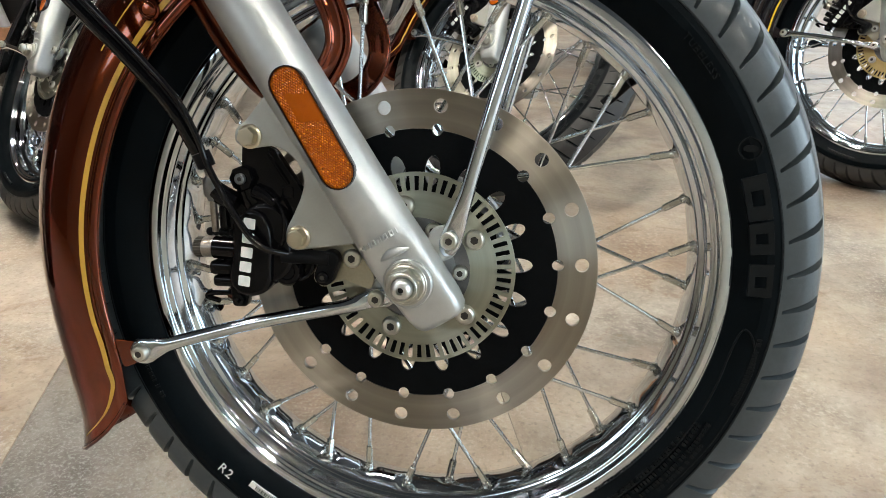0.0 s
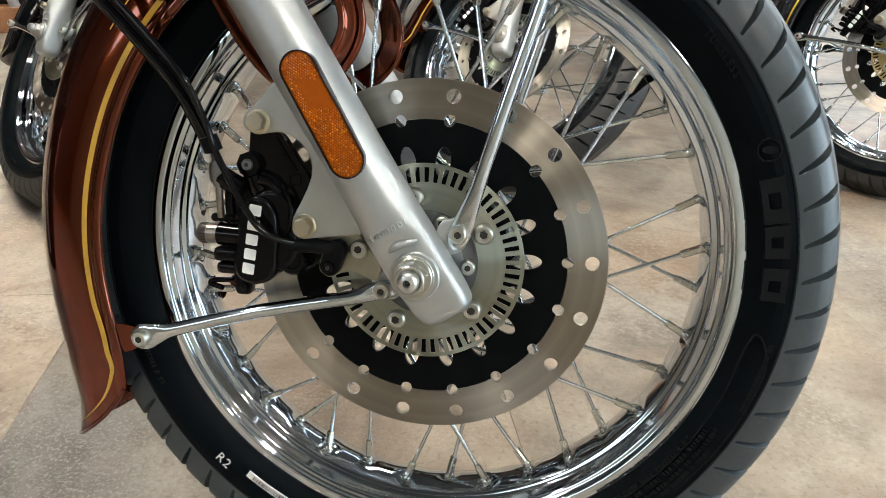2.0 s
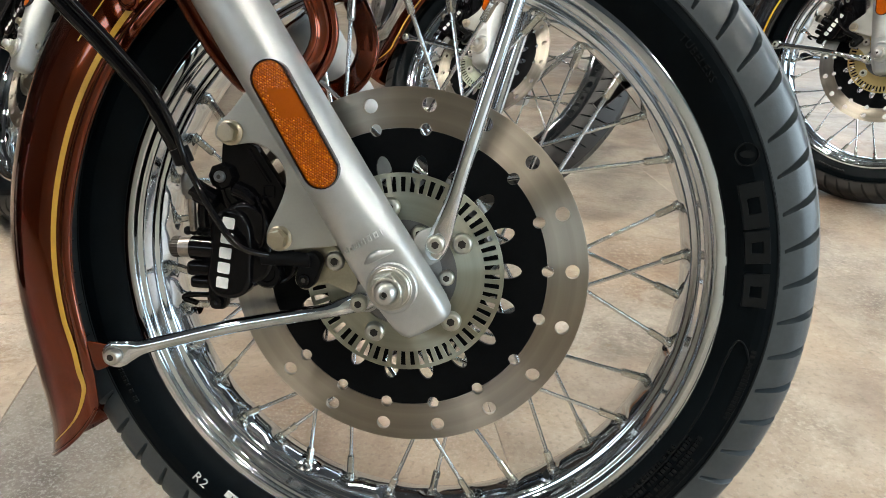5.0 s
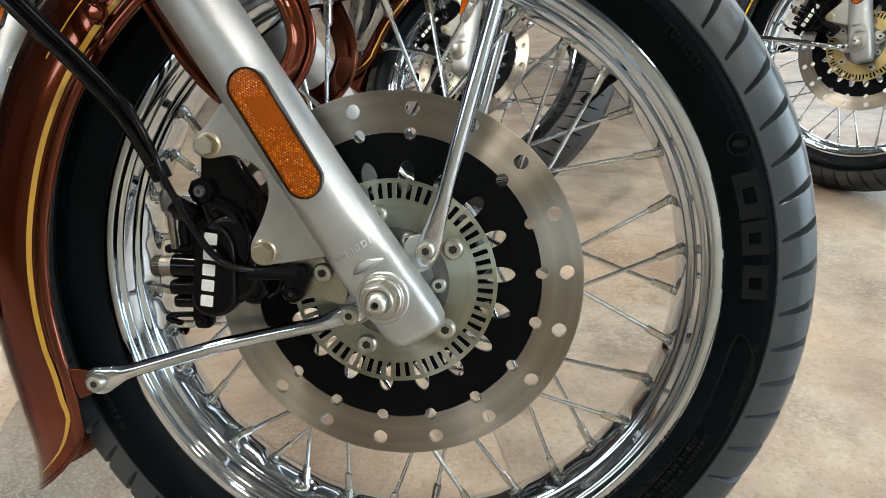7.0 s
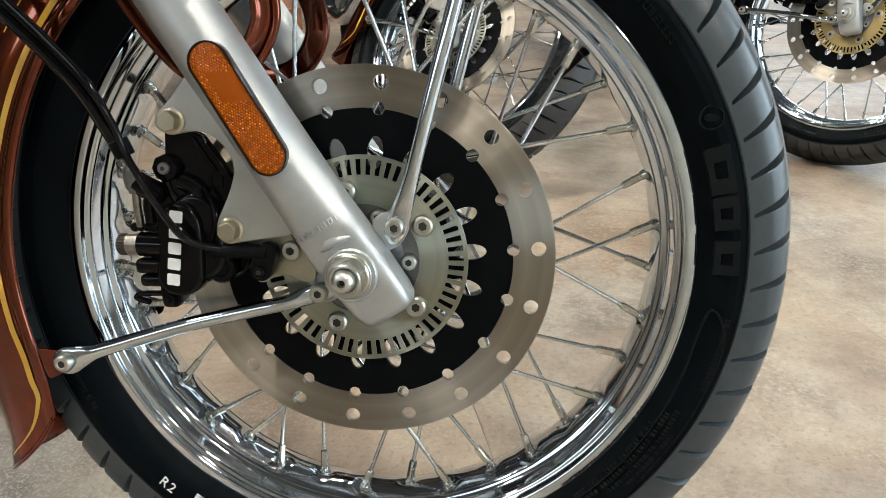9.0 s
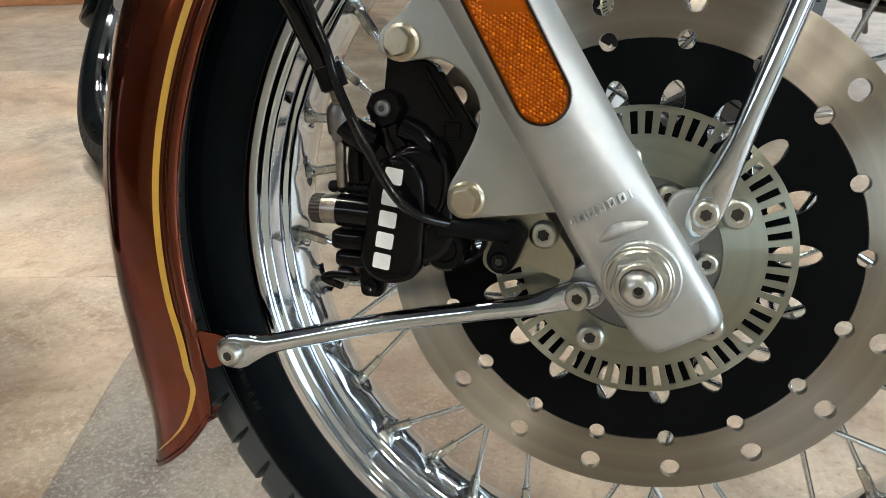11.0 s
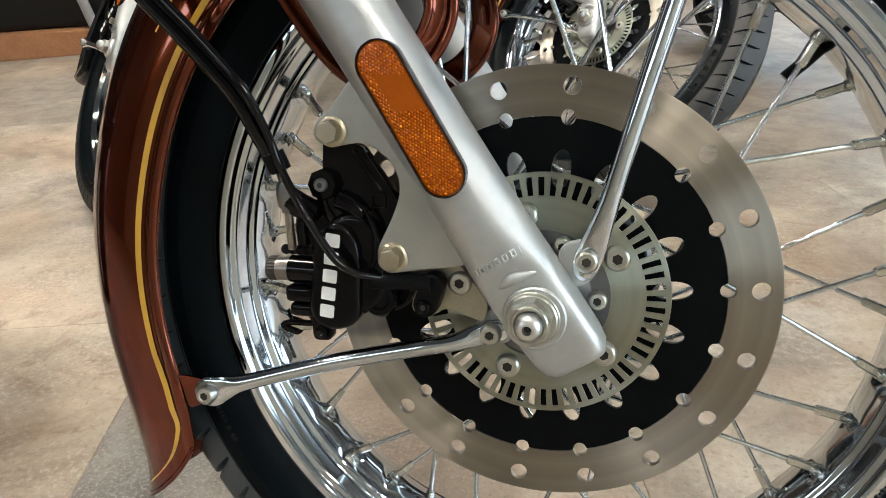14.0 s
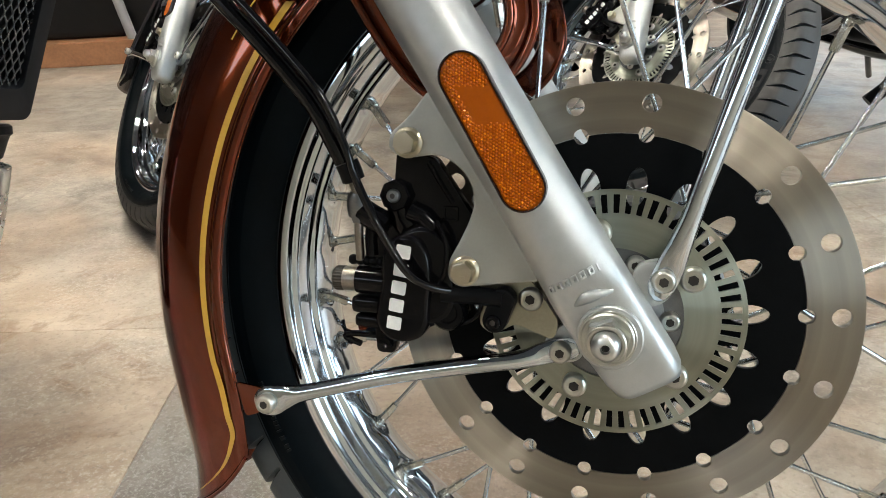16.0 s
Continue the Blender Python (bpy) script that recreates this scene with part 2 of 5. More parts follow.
    tone3 = mix(0.35, tone2, mix(pits.outputs[0], (0.10, 0.08, 0.065), tone2))
    lift = nt.nodes.new("ShaderNodeMapRange")
    lift.inputs[3].default_value, lift.inputs[4].default_value = 0.89 * lightness, 0.98 * lightness
    nt.links.new(info.outputs["Random"], lift.inputs[0])
    final = nt.nodes.new("ShaderNodeVectorMath")
    final.operation = "SCALE"
    nt.links.new(tone3, final.inputs[0])
    nt.links.new(lift.outputs[0], final.inputs["Scale"])
    nt.links.new(final.outputs[0], b.inputs["Base Color"])
    rr = nt.nodes.new("ShaderNodeMapRange")
    rr.inputs[3].default_value, rr.inputs[4].default_value = 0.32, 0.52
    nt.links.new(fine.outputs["Fac"], rr.inputs[0])
    nt.links.new(rr.outputs[0], b.inputs["Roughness"])
    bp = nt.nodes.new("ShaderNodeBump")
    bp.inputs["Strength"].default_value, bp.inputs["Distance"].default_value = 0.10, 0.002
    nt.links.new(fine.outputs["Fac"], bp.inputs["Height"])
    nt.links.new(bp.outputs[0], b.inputs["Normal"])
    return m


TILE = floor_material("stone_look_tile")
TILE_PALE = floor_material("pale_stone_look_tile", 1.28)
TILE_DARKER = floor_material("brown_stone_look_tile", 0.90)
TILE_GREY = floor_material("grey_stone_look_tile", 0.97, (-0.55, -0.10))
GROUT = material("brown_tile_joint", (0.12, 0.092, 0.070), 0.8)
WALL = material("painted_wall", (0.10, 0.095, 0.09), 0.7, vary=0.04, scale=3, bump=0.05, bump_scale=200)
PALE_WALL = material("pale_painted_wall", (0.40, 0.355, 0.28), 0.7, vary=0.04, scale=3, bump=0.05, bump_scale=200)
DARK_WALL = material("brown_wall_panel", (0.07, 0.045, 0.03), 0.5, vary=0.25, scale=2.5, bump=0.05, bump_scale=60)
CEILING = material("ceiling_paint", (0.075, 0.076, 0.078), 0.8, vary=0.04, scale=2)
WOOD = material("orange_brown_wood", (0.29, 0.135, 0.065), 0.42, vary=0.25, scale=9, bump=0.05, bump_scale=120)
GREY_METAL = material("grey_painted_steel", (0.33, 0.34, 0.36), 0.4, 0.2, vary=0.08)
BLACK_LEATHER = material("black_upholstery", (0.004, 0.004, 0.0045), 0.34, ior=1.35, vary=0.3, bump=0.2, bump_scale=250)


def glow(name, colour, strength):
    m = bpy.data.materials.new(name)
    m.use_nodes = True
    nt = m.node_tree
    nt.nodes.remove(nt.nodes["Principled BSDF"])
    e = nt.nodes.new("ShaderNodeEmission")
    e.inputs[0].default_value, e.inputs[1].default_value = (*colour, 1), strength
    nt.links.new(e.outputs[0], nt.nodes["Material Output"].inputs[0])
    return m


PANEL_GLOW = glow("led_lens", WARM, 350.0)
DAY = glow("daylight_outside", (0.75, 0.89, 1.0), 3.0)
REFLECTION_GLOW = glow("shaded_daylight_outside", (0.80, 0.90, 1.0), 6.0)

# ---- mesh helpers ----


def part(name, bm, mats, parent=None, label="", sharp=35, smooth=True):
    """Links a bmesh as one mesh object, as a part of parent if one is given."""
    me = bpy.data.meshes.new(name)
    bm.normal_update()
    bm.to_mesh(me)
    bm.free()
    for m in (mats if isinstance(mats, (list, tuple)) else [mats]):
        me.materials.append(m)
    if smooth:
        me.shade_smooth()
        me.set_sharp_from_angle(angle=radians(sharp))
        for f in me.polygons:
            if abs(f.normal.y) > 0.9995:
                f.use_smooth = False
    ob = new(name, me)
    ob.parent = parent
    if label:
        tagged(ob, label)
    return ob


def again(ob, m, parent=None):
    """One more object on the same mesh."""
    o = new(ob.name.split(".")[0], ob.data)
    o.parent = parent or ob.parent
    o.matrix_basis = m
    return o


def lathe(profile, n=96, closed=False, a0=0.0, a1=2 * math.pi, wobble=None):
    """Turns (y, radius) pairs round the y axis."""
    bm = bmesh.new()
    full = abs(a1 - a0 - 2 * math.pi) < 1e-6
    cols = []
    for i in range(n if full else n + 1):
        a = a0 + (a1 - a0) * i / n
        col = []
        for j, (y, r) in enumerate(profile):
            rr = r + (wobble(j, a) if wobble else 0)
            col.append(bm.verts.new((rr * math.cos(a), y, rr * math.sin(a))))
        cols.append(col)
    m = len(profile)
    for i in range(len(cols) if full else len(cols) - 1):
        c, d = cols[i], cols[(i + 1) % len(cols)]
        for j in range(m if closed else m - 1):
            bm.faces.new((c[j], c[(j + 1) % m], d[(j + 1) % m], d[j]))
    bmesh.ops.recalc_face_normals(bm, faces=bm.faces[:])
    return bm


def disc_axis_y(y0, y1, r, n=32, bevel=0.0006):
    """A capped, edge-rounded cylinder along y."""
    e = min(bevel, r * 0.4, abs(y1 - y0) * 0.4)
    s = 1 if y1 > y0 else -1
    bm = lathe([(y0, 1e-5), (y0, r - e), (y0 + s * e, r), (y1 - s * e, r), (y1, r - e), (y1, 1e-5)], n)
    return bm


def moved(bm, m):
    bmesh.ops.transform(bm, matrix=m, verts=bm.verts[:])
    return bm


def merge(*bms):
    out = bmesh.new()
    for b in bms:
        me = bpy.data.meshes.new("join")
        b.to_mesh(me)
        b.free()
        out.from_mesh(me)
        bpy.data.meshes.remove(me)
    return out


def spline(points, steps=10):
    """Catmull-Rom through the points."""
    p = [Vector(v) for v in points]
    p = [2 * p[0] - p[1], *p, 2 * p[-1] - p[-2]]
    out = []
    for i in range(1, len(p) - 2):
        for k in range(steps):
            t = k / steps
            a, b, c, d = p[i - 1], p[i], p[i + 1], p[i + 2]
            out.append(0.5 * (2 * b + (c - a) * t + (2 * a - 5 * b + 4 * c - d) * t * t + (3 * b - a - 3 * c + d) * t ** 3))
    return out + [p[-2]]


def sweep(points, section, scale=None, up=(0, 1, 0), cap=True):
    """Carries a closed section (pairs: across, along up) down a path."""
    bm = bmesh.new()
    rings = []
    n = len(points)
    for i, q in enumerate(points):
        t = (Vector(points[min(i + 1, n - 1)]) - Vector(points[max(i - 1, 0)])).normalized()
        u = Vector(up)
        u = (u - t * u.dot(t)).normalized()
        s = t.cross(u)
        ka, kb = scale(i / (n - 1)) if scale else (1, 1)
        rings.append([bm.verts.new(Vector(q) + s * (a * ka) + u * (b * kb)) for a, b in section])
    m = len(section)
    for r0, r1 in zip(rings, rings[1:]):
        for j in range(m):
            bm.faces.new((r0[j], r0[(j + 1) % m], r1[(j + 1) % m], r1[j]))
    if cap:
        bm.faces.new(rings[0][::-1])
        bm.faces.new(rings[-1])
    bmesh.ops.recalc_face_normals(bm, faces=bm.faces[:])
    return bm


def circle(r, n=12, k=1.0):
    return [(r * math.cos(2 * math.pi * i / n), k * r * math.sin(2 * math.pi * i / n)) for i in range(n)]


def tube(points, r, n=12, steps=10):
    return sweep(spline(points, steps), circle(r, n))


def plate(loops, y0, y1, bevel=0.0):
    """A flat plate in the xz plane between y0 and y1: outer loop, then holes."""
    bm = bmesh.new()
    edges = []
    for loop in loops:
        vs = [bm.verts.new((x, y0, z)) for x, z in loop]
        edges += [bm.edges.new((vs[i], vs[(i + 1) % len(vs)])) for i in range(len(vs))]
    res = bmesh.ops.triangle_fill(bm, use_beauty=True, use_dissolve=False, edges=edges)
    faces = [f for f in res["geom"] if isinstance(f, bmesh.types.BMFace)]
    ext = bmesh.ops.extrude_face_region(bm, geom=faces)
    verts = [v for v in ext["geom"] if isinstance(v, bmesh.types.BMVert)]
    bmesh.ops.translate(bm, verts=verts, vec=(0, y1 - y0, 0))
    bmesh.ops.recalc_face_normals(bm, faces=bm.faces[:])
    if bevel:
        rim = [e for e in bm.edges if len(e.link_faces) == 2 and e.calc_face_angle(0) > 1.0
               and abs(e.verts[0].co.y - e.verts[1].co.y) < 1e-6]
        bmesh.ops.bevel(bm, geom=rim, offset=bevel, segments=2, profile=0.6, affect="EDGES")
    return bm


def ring_loop(r, n, cx=0.0, cz=0.0, k=1.0, turn=0.0):
    out = []
    for i in range(n):
        a = 2 * math.pi * i / n
        x, z = r * math.cos(a), r * k * math.sin(a)
        out.append((cx + x * math.cos(turn) - z * math.sin(turn), cz + x * math.sin(turn) + z * math.cos(turn)))
    return out


def rounded(points, r, n=5):
    """Rounds the corners of a polygon of (x, z) pairs."""
    out = []
    m = len(points)
    for i in range(m):
        a, b, c = (Vector(points[(i + d) % m]) for d in (-1, 0, 1))
        ra = min(r, (a - b).length * 0.45, (c - b).length * 0.45)
        p, q = b + (a - b).normalized() * ra, b + (c - b).normalized() * ra
        for k in range(n + 1):
            t = k / n
            out.append(tuple(p * (1 - t) ** 2 + b * 2 * t * (1 - t) + q * t * t))
    return out


def capsule_loop(p, q, r, n=10):
    p, q = Vector(p), Vector(q)
    a = math.atan2(q.y - p.y, q.x - p.x)
    return ([(q.x + r * math.cos(a - math.pi / 2 + math.pi * i / n), q.y + r * math.sin(a - math.pi / 2 + math.pi * i / n)) for i in range(n + 1)]
            + [(p.x + r * math.cos(a + math.pi / 2 + math.pi * i / n), p.y + r * math.sin(a + math.pi / 2 + math.pi * i / n)) for i in range(n + 1)])


def box(x0, x1, y0, y1, z0, z1, bevel=0.0, segments=2):
    bm = bmesh.new()
    bmesh.ops.create_cube(bm, size=1.0)
    for v in bm.verts:
        v.co = ((x0 + x1) / 2 + v.co.x * (x1 - x0), (y0 + y1) / 2 + v.co.y * (y1 - y0), (z0 + z1) / 2 + v.co.z * (z1 - z0))
    if bevel:
        bmesh.ops.bevel(bm, geom=bm.edges[:], offset=bevel, segments=segments, profile=0.6, affect="EDGES")
    return bm


def hex_head(y0, y1, r):
    """A hexagon bolt head facing -y from y0 to y1."""
    bm = plate([ring_loop(r, 6, turn=0.3)], y0, y1, 0.0007)
    return bm


def socket_screw(name, parent, x, z, y, r, mat, label="", height=0.005):
    """A button-head screw, its head facing -y; a flat dark hexagon paints the socket's shade."""
    head = part(name, moved(lathe([(0, r), (-height * 0.50, r), (-height * 0.80, r * 0.93), (-height * 0.97, r * 0.80), (-height, r * 0.72), (-height, r * 0.50),
                                   (-height * 0.93, r * 0.46), (-height * 0.93, 1e-5)], 28), Matrix.Translation((x, y, z))), mat, parent, label)
    part("hexagon_socket", moved(plate([ring_loop(r * 0.42, 6, turn=0.4)], -height * 0.90, -height * 0.955), Matrix.Translation((x, y, z))), SOCKET_SHADE, head, smooth=False)
    return head


def hex_bolt(name, parent, x, z, y, r, mat, label=""):
    """A flanged hexagon bolt, its head facing -y, with two raised grade marks."""
    bm = merge(lathe([(0, r * 1.30), (-0.0014, r * 1.30), (-0.0024, r * 1.08), (-0.0024, 1e-5)], 32), hex_head(-0.0015, -0.0092, r),
               moved(box(-r * 0.45, r * 0.45, -0.0095, -0.0090, r * 0.15, r * 0.40), Matrix.Identity(4)),
               moved(box(-r * 0.45, r * 0.30, -0.0095, -0.0090, -r * 0.40, -r * 0.20), Matrix.Identity(4)))
    return part(name, moved(bm, Matrix.Translation((x, y, z))), mat, parent, label, sharp=20)


def letters(text, size, depth):
    """Raised letters in the xz plane, facing -y, each in a mesh with its own advance."""
    out = []
    for ch in text:
        cu = bpy.data.curves.new("glyph", "FONT")
        cu.body, cu.size, cu.extrude, cu.resolution_u = ch, size, depth / 2, 2
        ob = bpy.data.objects.new("glyph", cu)
        scene.collection.objects.link(ob)
        bpy.context.view_layer.update()
        me = ob.evaluated_get(bpy.context.evaluated_depsgraph_get()).to_mesh()
        bm = bmesh.new()
        bm.from_mesh(me)
        xs = [v.co.x for v in bm.verts] or [0]
        w = max(xs) - min(xs)
        for v in bm.verts:
            v.co = Vector((v.co.x - min(xs) - w / 2, -v.co.z, v.co.y))
        out.append((bm, w))
        bpy.data.objects.remove(ob)
        bpy.data.curves.remove(cu)
    return out


def arc_text(name, text, radius, middle, size, y, depth, mat, parent, label, outward=True, gap=0.25):
    """Letters on a circle round the axle, centred on the angle middle (degrees), read clockwise."""
    made = letters(text, size, depth)
    total = sum(w for _, w in made) + size * gap * (len(made) - 1)
    at = -total / 2
    bms = []
    for bm, w in made:
        s = at + w / 2
        at += w + size * gap
        a = radians(middle) - s / radius if outward else radians(middle) + s / radius
        turn = a - math.pi / 2 if outward else a + math.pi / 2
        base = radius - size * 0.35 if outward else radius + size * 0.35
        m = Matrix.Translation((base * math.cos(a), y, base * math.sin(a))) @ Matrix.Rotation(-turn, 4, "Y")
        bms.append(moved(bm, m))
    return part(name, merge(*bms), mat, parent, label, smooth=False)

# ---- the motorcycle's front end, in its own frame: x ahead, y to its left, z up, the front axle at the origin ----
NEAR, FAR = -1, 1
FORK_U, FORK_N = Vector((-0.5299, 0, 0.8480)), Vector((0.8480, 0, 0.5299))
TYRE_ROWS = [(0.030, 0.2315), (0.036, 0.2380), (0.0445, 0.2470), (0.0500, 0.2560), (0.0518, 0.2625), (0.0518, 0.2680), (0.0512, 0.2725),
             (0.0508, 0.2745), (0.0506, 0.2775), (0.0500, 0.2830), (0.0491, 0.2900), (0.0470, 0.2962), (0.0428, 0.3016), (0.0365, 0.3057),
             (0.0280, 0.3089), (0.0200, 0.3115), (0.0125, 0.3142), (0.0060, 0.3168), (0.0015, 0.3188), (0.0, 0.3193)]


def tyre_mesh():
    """A round-section road tyre: curved slots cut across the shoulders, a fine mould line round the crown."""
    count = 65
    pitch = 2 * math.pi / count
    rows = [(-y, r) for y, r in TYRE_ROWS] + [(y, r) for y, r in TYRE_ROWS[-2::-1]]
    half = len(TYRE_ROWS) - 1
    first, last = 8, 16
    marks = [0.0, 0.035, 0.175, 0.21, 0.36, 0.5, 0.535, 0.675, 0.71, 0.86]
    cols = []
    bm = bmesh.new()
    for p in range(count):
        for c, f in enumerate(marks):
            col = []
            for j, (y, r) in enumerate(rows):
                k = j if j <= half else len(rows) - 1 - j
                s = max(0.0, min(1.0, (k - 8) / (half - 8)))
                width = 0.42 + 0.72 * max(0.0, 1 - abs(s - 0.34) / 0.36)
                base = 0.0 if c < 5 else 0.5
                ff = base + (f - base) * width if c not in (4, 9) else f
                a = radians(1.1) + p * pitch + ff * pitch + 0.088 * (s ** 1.2)
                mine = (c in (1, 2) and j < half) or (c in (6, 7) and j > half)
                cut = 0.0065 if mine and first < k < last else 0.0
                rr = r - cut
                col.append(bm.verts.new((rr * math.cos(a), y * (1 - cut * 8), rr * math.sin(a))))
            cols.append(col)
    for i in range(len(cols)):
        a, b = cols[i], cols[(i + 1) % len(cols)]
        for j in range(len(rows) - 1):
            f = bm.faces.new((a[j], a[j + 1], b[j + 1], b[j]))
            k = j if j < half else len(rows) - 2 - j
            c = i % len(marks)
            # slot floors take the near-black rubber: the grooves' shade put into their colour
            slot = first <= k < last and ((c == 1 and j < half) or (c == 6 and j >= half))
            f.material_index = 1 if k >= 7 and not slot else 0
    bmesh.ops.recalc_face_normals(bm, faces=bm.faces[:])
    return bm


MOULD_LINE = material("pale_mould_line", (0.36, 0.39, 0.41), 0.6)


def front_wheel(bike):
    wheel = part("front_wheel", lathe([(-0.034, 0.0085), (-0.034, 0.024), (-0.0325, 0.066), (-0.0295, 0.068), (-0.0265, 0.066), (-0.024, 0.036),
                                       (-0.012, 0.031), (0.012, 0.031), (0.024, 0.036), (0.0265, 0.066), (0.0295, 0.068), (0.0325, 0.066),
                                       (0.034, 0.024), (0.034, 0.0085)], 72, closed=True), CAST, bike, "spoked wheel on a cast aluminium hub")
    tyre = part("tyre", tyre_mesh(), [SIDEWALL, TREAD], wheel, "black road tyre with grey slotted tread", sharp=28)
    part("mould_line", lathe([(-0.0127, 0.3135), (-0.0124, 0.3146), (-0.0116, 0.3150), (-0.0113, 0.3143)], 160), MOULD_LINE, tyre, "thin pale mould line")
    # rim: rolled lips, two beads and a dimpled centre rib
    half = [(0.0300, 0.2400), (0.0345, 0.2432), (0.0368, 0.2430), (0.0381, 0.2424), (0.0388, 0.2412), (0.0393, 0.2396), (0.0396, 0.2376), (0.0398, 0.2354), (0.0397, 0.2336), (0.0391, 0.2322), (0.0381, 0.2313),
            (0.0364, 0.2306), (0.0356, 0.2298), (0.0351, 0.2286), (0.0349, 0.2280), (0.0342, 0.2266), (0.0332, 0.2259), (0.0324, 0.2257), (0.0246, 0.2243), (0.0238, 0.2240), (0.0223, 0.2229),
            (0.0213, 0.2209), (0.0207, 0.2197), (0.0197, 0.2185), (0.0188, 0.2180), (0.0062, 0.2152), (0.0030, 0.2148)]
    prof = [(-y, r) for y, r in half] + [(0, 0.2147)] + [(y, r) for y, r in half[::-1]] + [(0.029, 0.232), (0.020, 0.228), (-0.020, 0.228), (-0.029, 0.232)]
    step = radians(10)

    def dimple(j, a):
        y, r = prof[j]
        if r > 0.2225 or abs(y) > 0.0206 and r > 0.2195 or j > len(half) * 2:
            return 0.0
        k = round((a - radians(5.3)) / step)
        d = abs(a - radians(5.3) - k * step) * 0.215
        side = -0.006 if k % 2 == 0 else 0.006
        return 0.0032 * math.exp(-(d / 0.0058) ** 2) * math.exp(-((y - side) / 0.009) ** 2)
    part("rim", lathe(prof, 432, closed=True, wobble=dimple), CHROME, wheel, "chrome-plated wheel rim", sharp=50)
    # spokes in crossed pairs, with nipples at the rim
    spoke = nipple = None
    for k in range(36):
        phi = radians(5.3 + 10 * k)
        side = NEAR if k % 2 == 0 else FAR
        sign = -1 if (k // 2) % 2 == 0 else 1
        outer = Vector((0.2190 * math.cos(phi), side * 0.006, 0.2190 * math.sin(phi)))
        b = phi + sign * radians(49.7)
        inner = Vector((0.0655 * math.cos(b), side * (0.031 + 0.003 * (sign > 0)), 0.0655 * math.sin(b)))
        way = (inner - outer)
        length = way.length
        m = Matrix.Translation(outer) @ way.to_track_quat("Z", "Y").to_matrix().to_4x4()
        if not spoke:
            spoke = part("spoke", sweep([(0, 0, 0.015), (0, 0, length * 0.5), (0, 0, length)], circle(0.0017, 10)), SPOKE, wheel, "galvanised wire spoke")
            spoke.matrix_basis = m
            body = merge(sweep([(0, 0, -0.002), (0, 0, 0.0048), (0, 0, 0.0066)], circle(0.0040, 14), lambda t: (1, 1) if t < 0.9 else (0.72, 0.72)),
                         sweep([(0, 0, 0.005), (0, 0, 0.0205), (0, 0, 0.0218)], [(0.0029 * x, 0.0029 * y) for x, y in ((-1, -0.62), (-0.62, -1), (0.62, -1), (1, -0.62), (1, 0.62), (0.62, 1), (-0.62, 1), (-1, 0.62))],
                               lambda t: (1, 1) if t < 0.9 else (0.78, 0.78)))
            nipple = part("spoke_nipple", body, NIPPLE, wheel, "nickel-plated spoke nipple", sharp=30)
            nipple.matrix_basis = m
        else:
            again(spoke, m)
            again(nipple, m)
    # thin ring whose lighter rubber paints the highlight along the shoulder edge
    part("shoulder_rib", lathe([(-0.0505, 0.2722), (-0.0518, 0.2728), (-0.0516, 0.2738), (-0.0503, 0.2743)], 160), RAISED, tyre)
    part("wall_rib", sweep(spline([(0.2490 * math.cos(radians(a)), -0.0508, 0.2490 * math.sin(radians(a))) for a in (-52, -44, -36, -28, -20, -12)]
                                  + [(0.2530 * math.cos(radians(-8)), -0.0512, 0.2530 * math.sin(radians(-8))), (0.2620 * math.cos(radians(-9.5)), -0.0517, 0.2620 * math.sin(radians(-9.5)))]
                                  + [(0.2690 * math.cos(radians(a)), -0.0512, 0.2690 * math.sin(radians(a))) for a in (-14, -22, -30, -40)], 6), circle(0.0009, 6)), RAISED, tyre)
    # printed and moulded marks on the sidewall
    arc_text("moulded_lettering", "TUBELESS", 0.2615, 39.5, 0.0076, -0.0522, 0.0016, RAISED, tyre, "raised black moulded lettering", gap=0.22)
    arc_text("printed_mark", "R2", 0.2605, -131.2, 0.0125, -0.0516, 0.0006, WHITE_MARK, tyre, "white printed mark", outward=False, gap=0.1)
    arc_text("printed_mark", "CB", 0.2575, -111.7, 0.0105, -0.0508, 0.0006, WHITE_MARK, tyre, "white printed mark", outward=False, gap=0.1)
    arc_text("printed_mark", "P27", 0.2545, -104.2, 0.0105, -0.0502, 0.0006, WHITE_MARK, tyre, "white printed mark", outward=False, gap=0.1)

    def sector(r0, r1, a0, a1, y0, y1, n=10):
        aa = [radians(a0 + (a1 - a0) * i / n) for i in range(n + 1)]
        return plate([[(r0 * math.cos(a), r0 * math.sin(a)) for a in aa] + [(r1 * math.cos(a), r1 * math.sin(a)) for a in aa[::-1]]], y0, y1)
    # raised maker's mark as hollow blocks, and rows of unreadable moulded lines
    for a0, a1, b0, b1 in ((18.4, 11.0, 16.0, 13.4), (10.6, 5.3, 8.8, 7.0), (3.6, -1.9, 1.6, -0.3)):
        loops = []
        for r0, r1, u0, u1 in ((0.2500, 0.2675, a0, a1), (0.2545, 0.2628, b0, b1)):
            aa = [radians(u0 + (u1 - u0) * i / 8) for i in range(9)]
            loops.append([(r0 * math.cos(a), r0 * math.sin(a)) for a in aa] + [(r1 * math.cos(a), r1 * math.sin(a)) for a in aa[::-1]])
        part("moulded_block", plate(loops, -0.0495, -0.0525, 0.0003), RAISED, tyre, "raised black moulded block")
    part("moulded_ring", moved(merge(plate([ring_loop(0.0085, 32), ring_loop(0.0075, 32)], -0.0510, -0.0527),
                                     plate([ring_loop(0.0052, 20, k=0.5)], -0.0510, -0.0525)), Matrix.Translation((0.2415, 0, 0.1015))), RAISED, tyre, "raised black moulded emblem")
    rnd = random.Random(4)
    bars = []
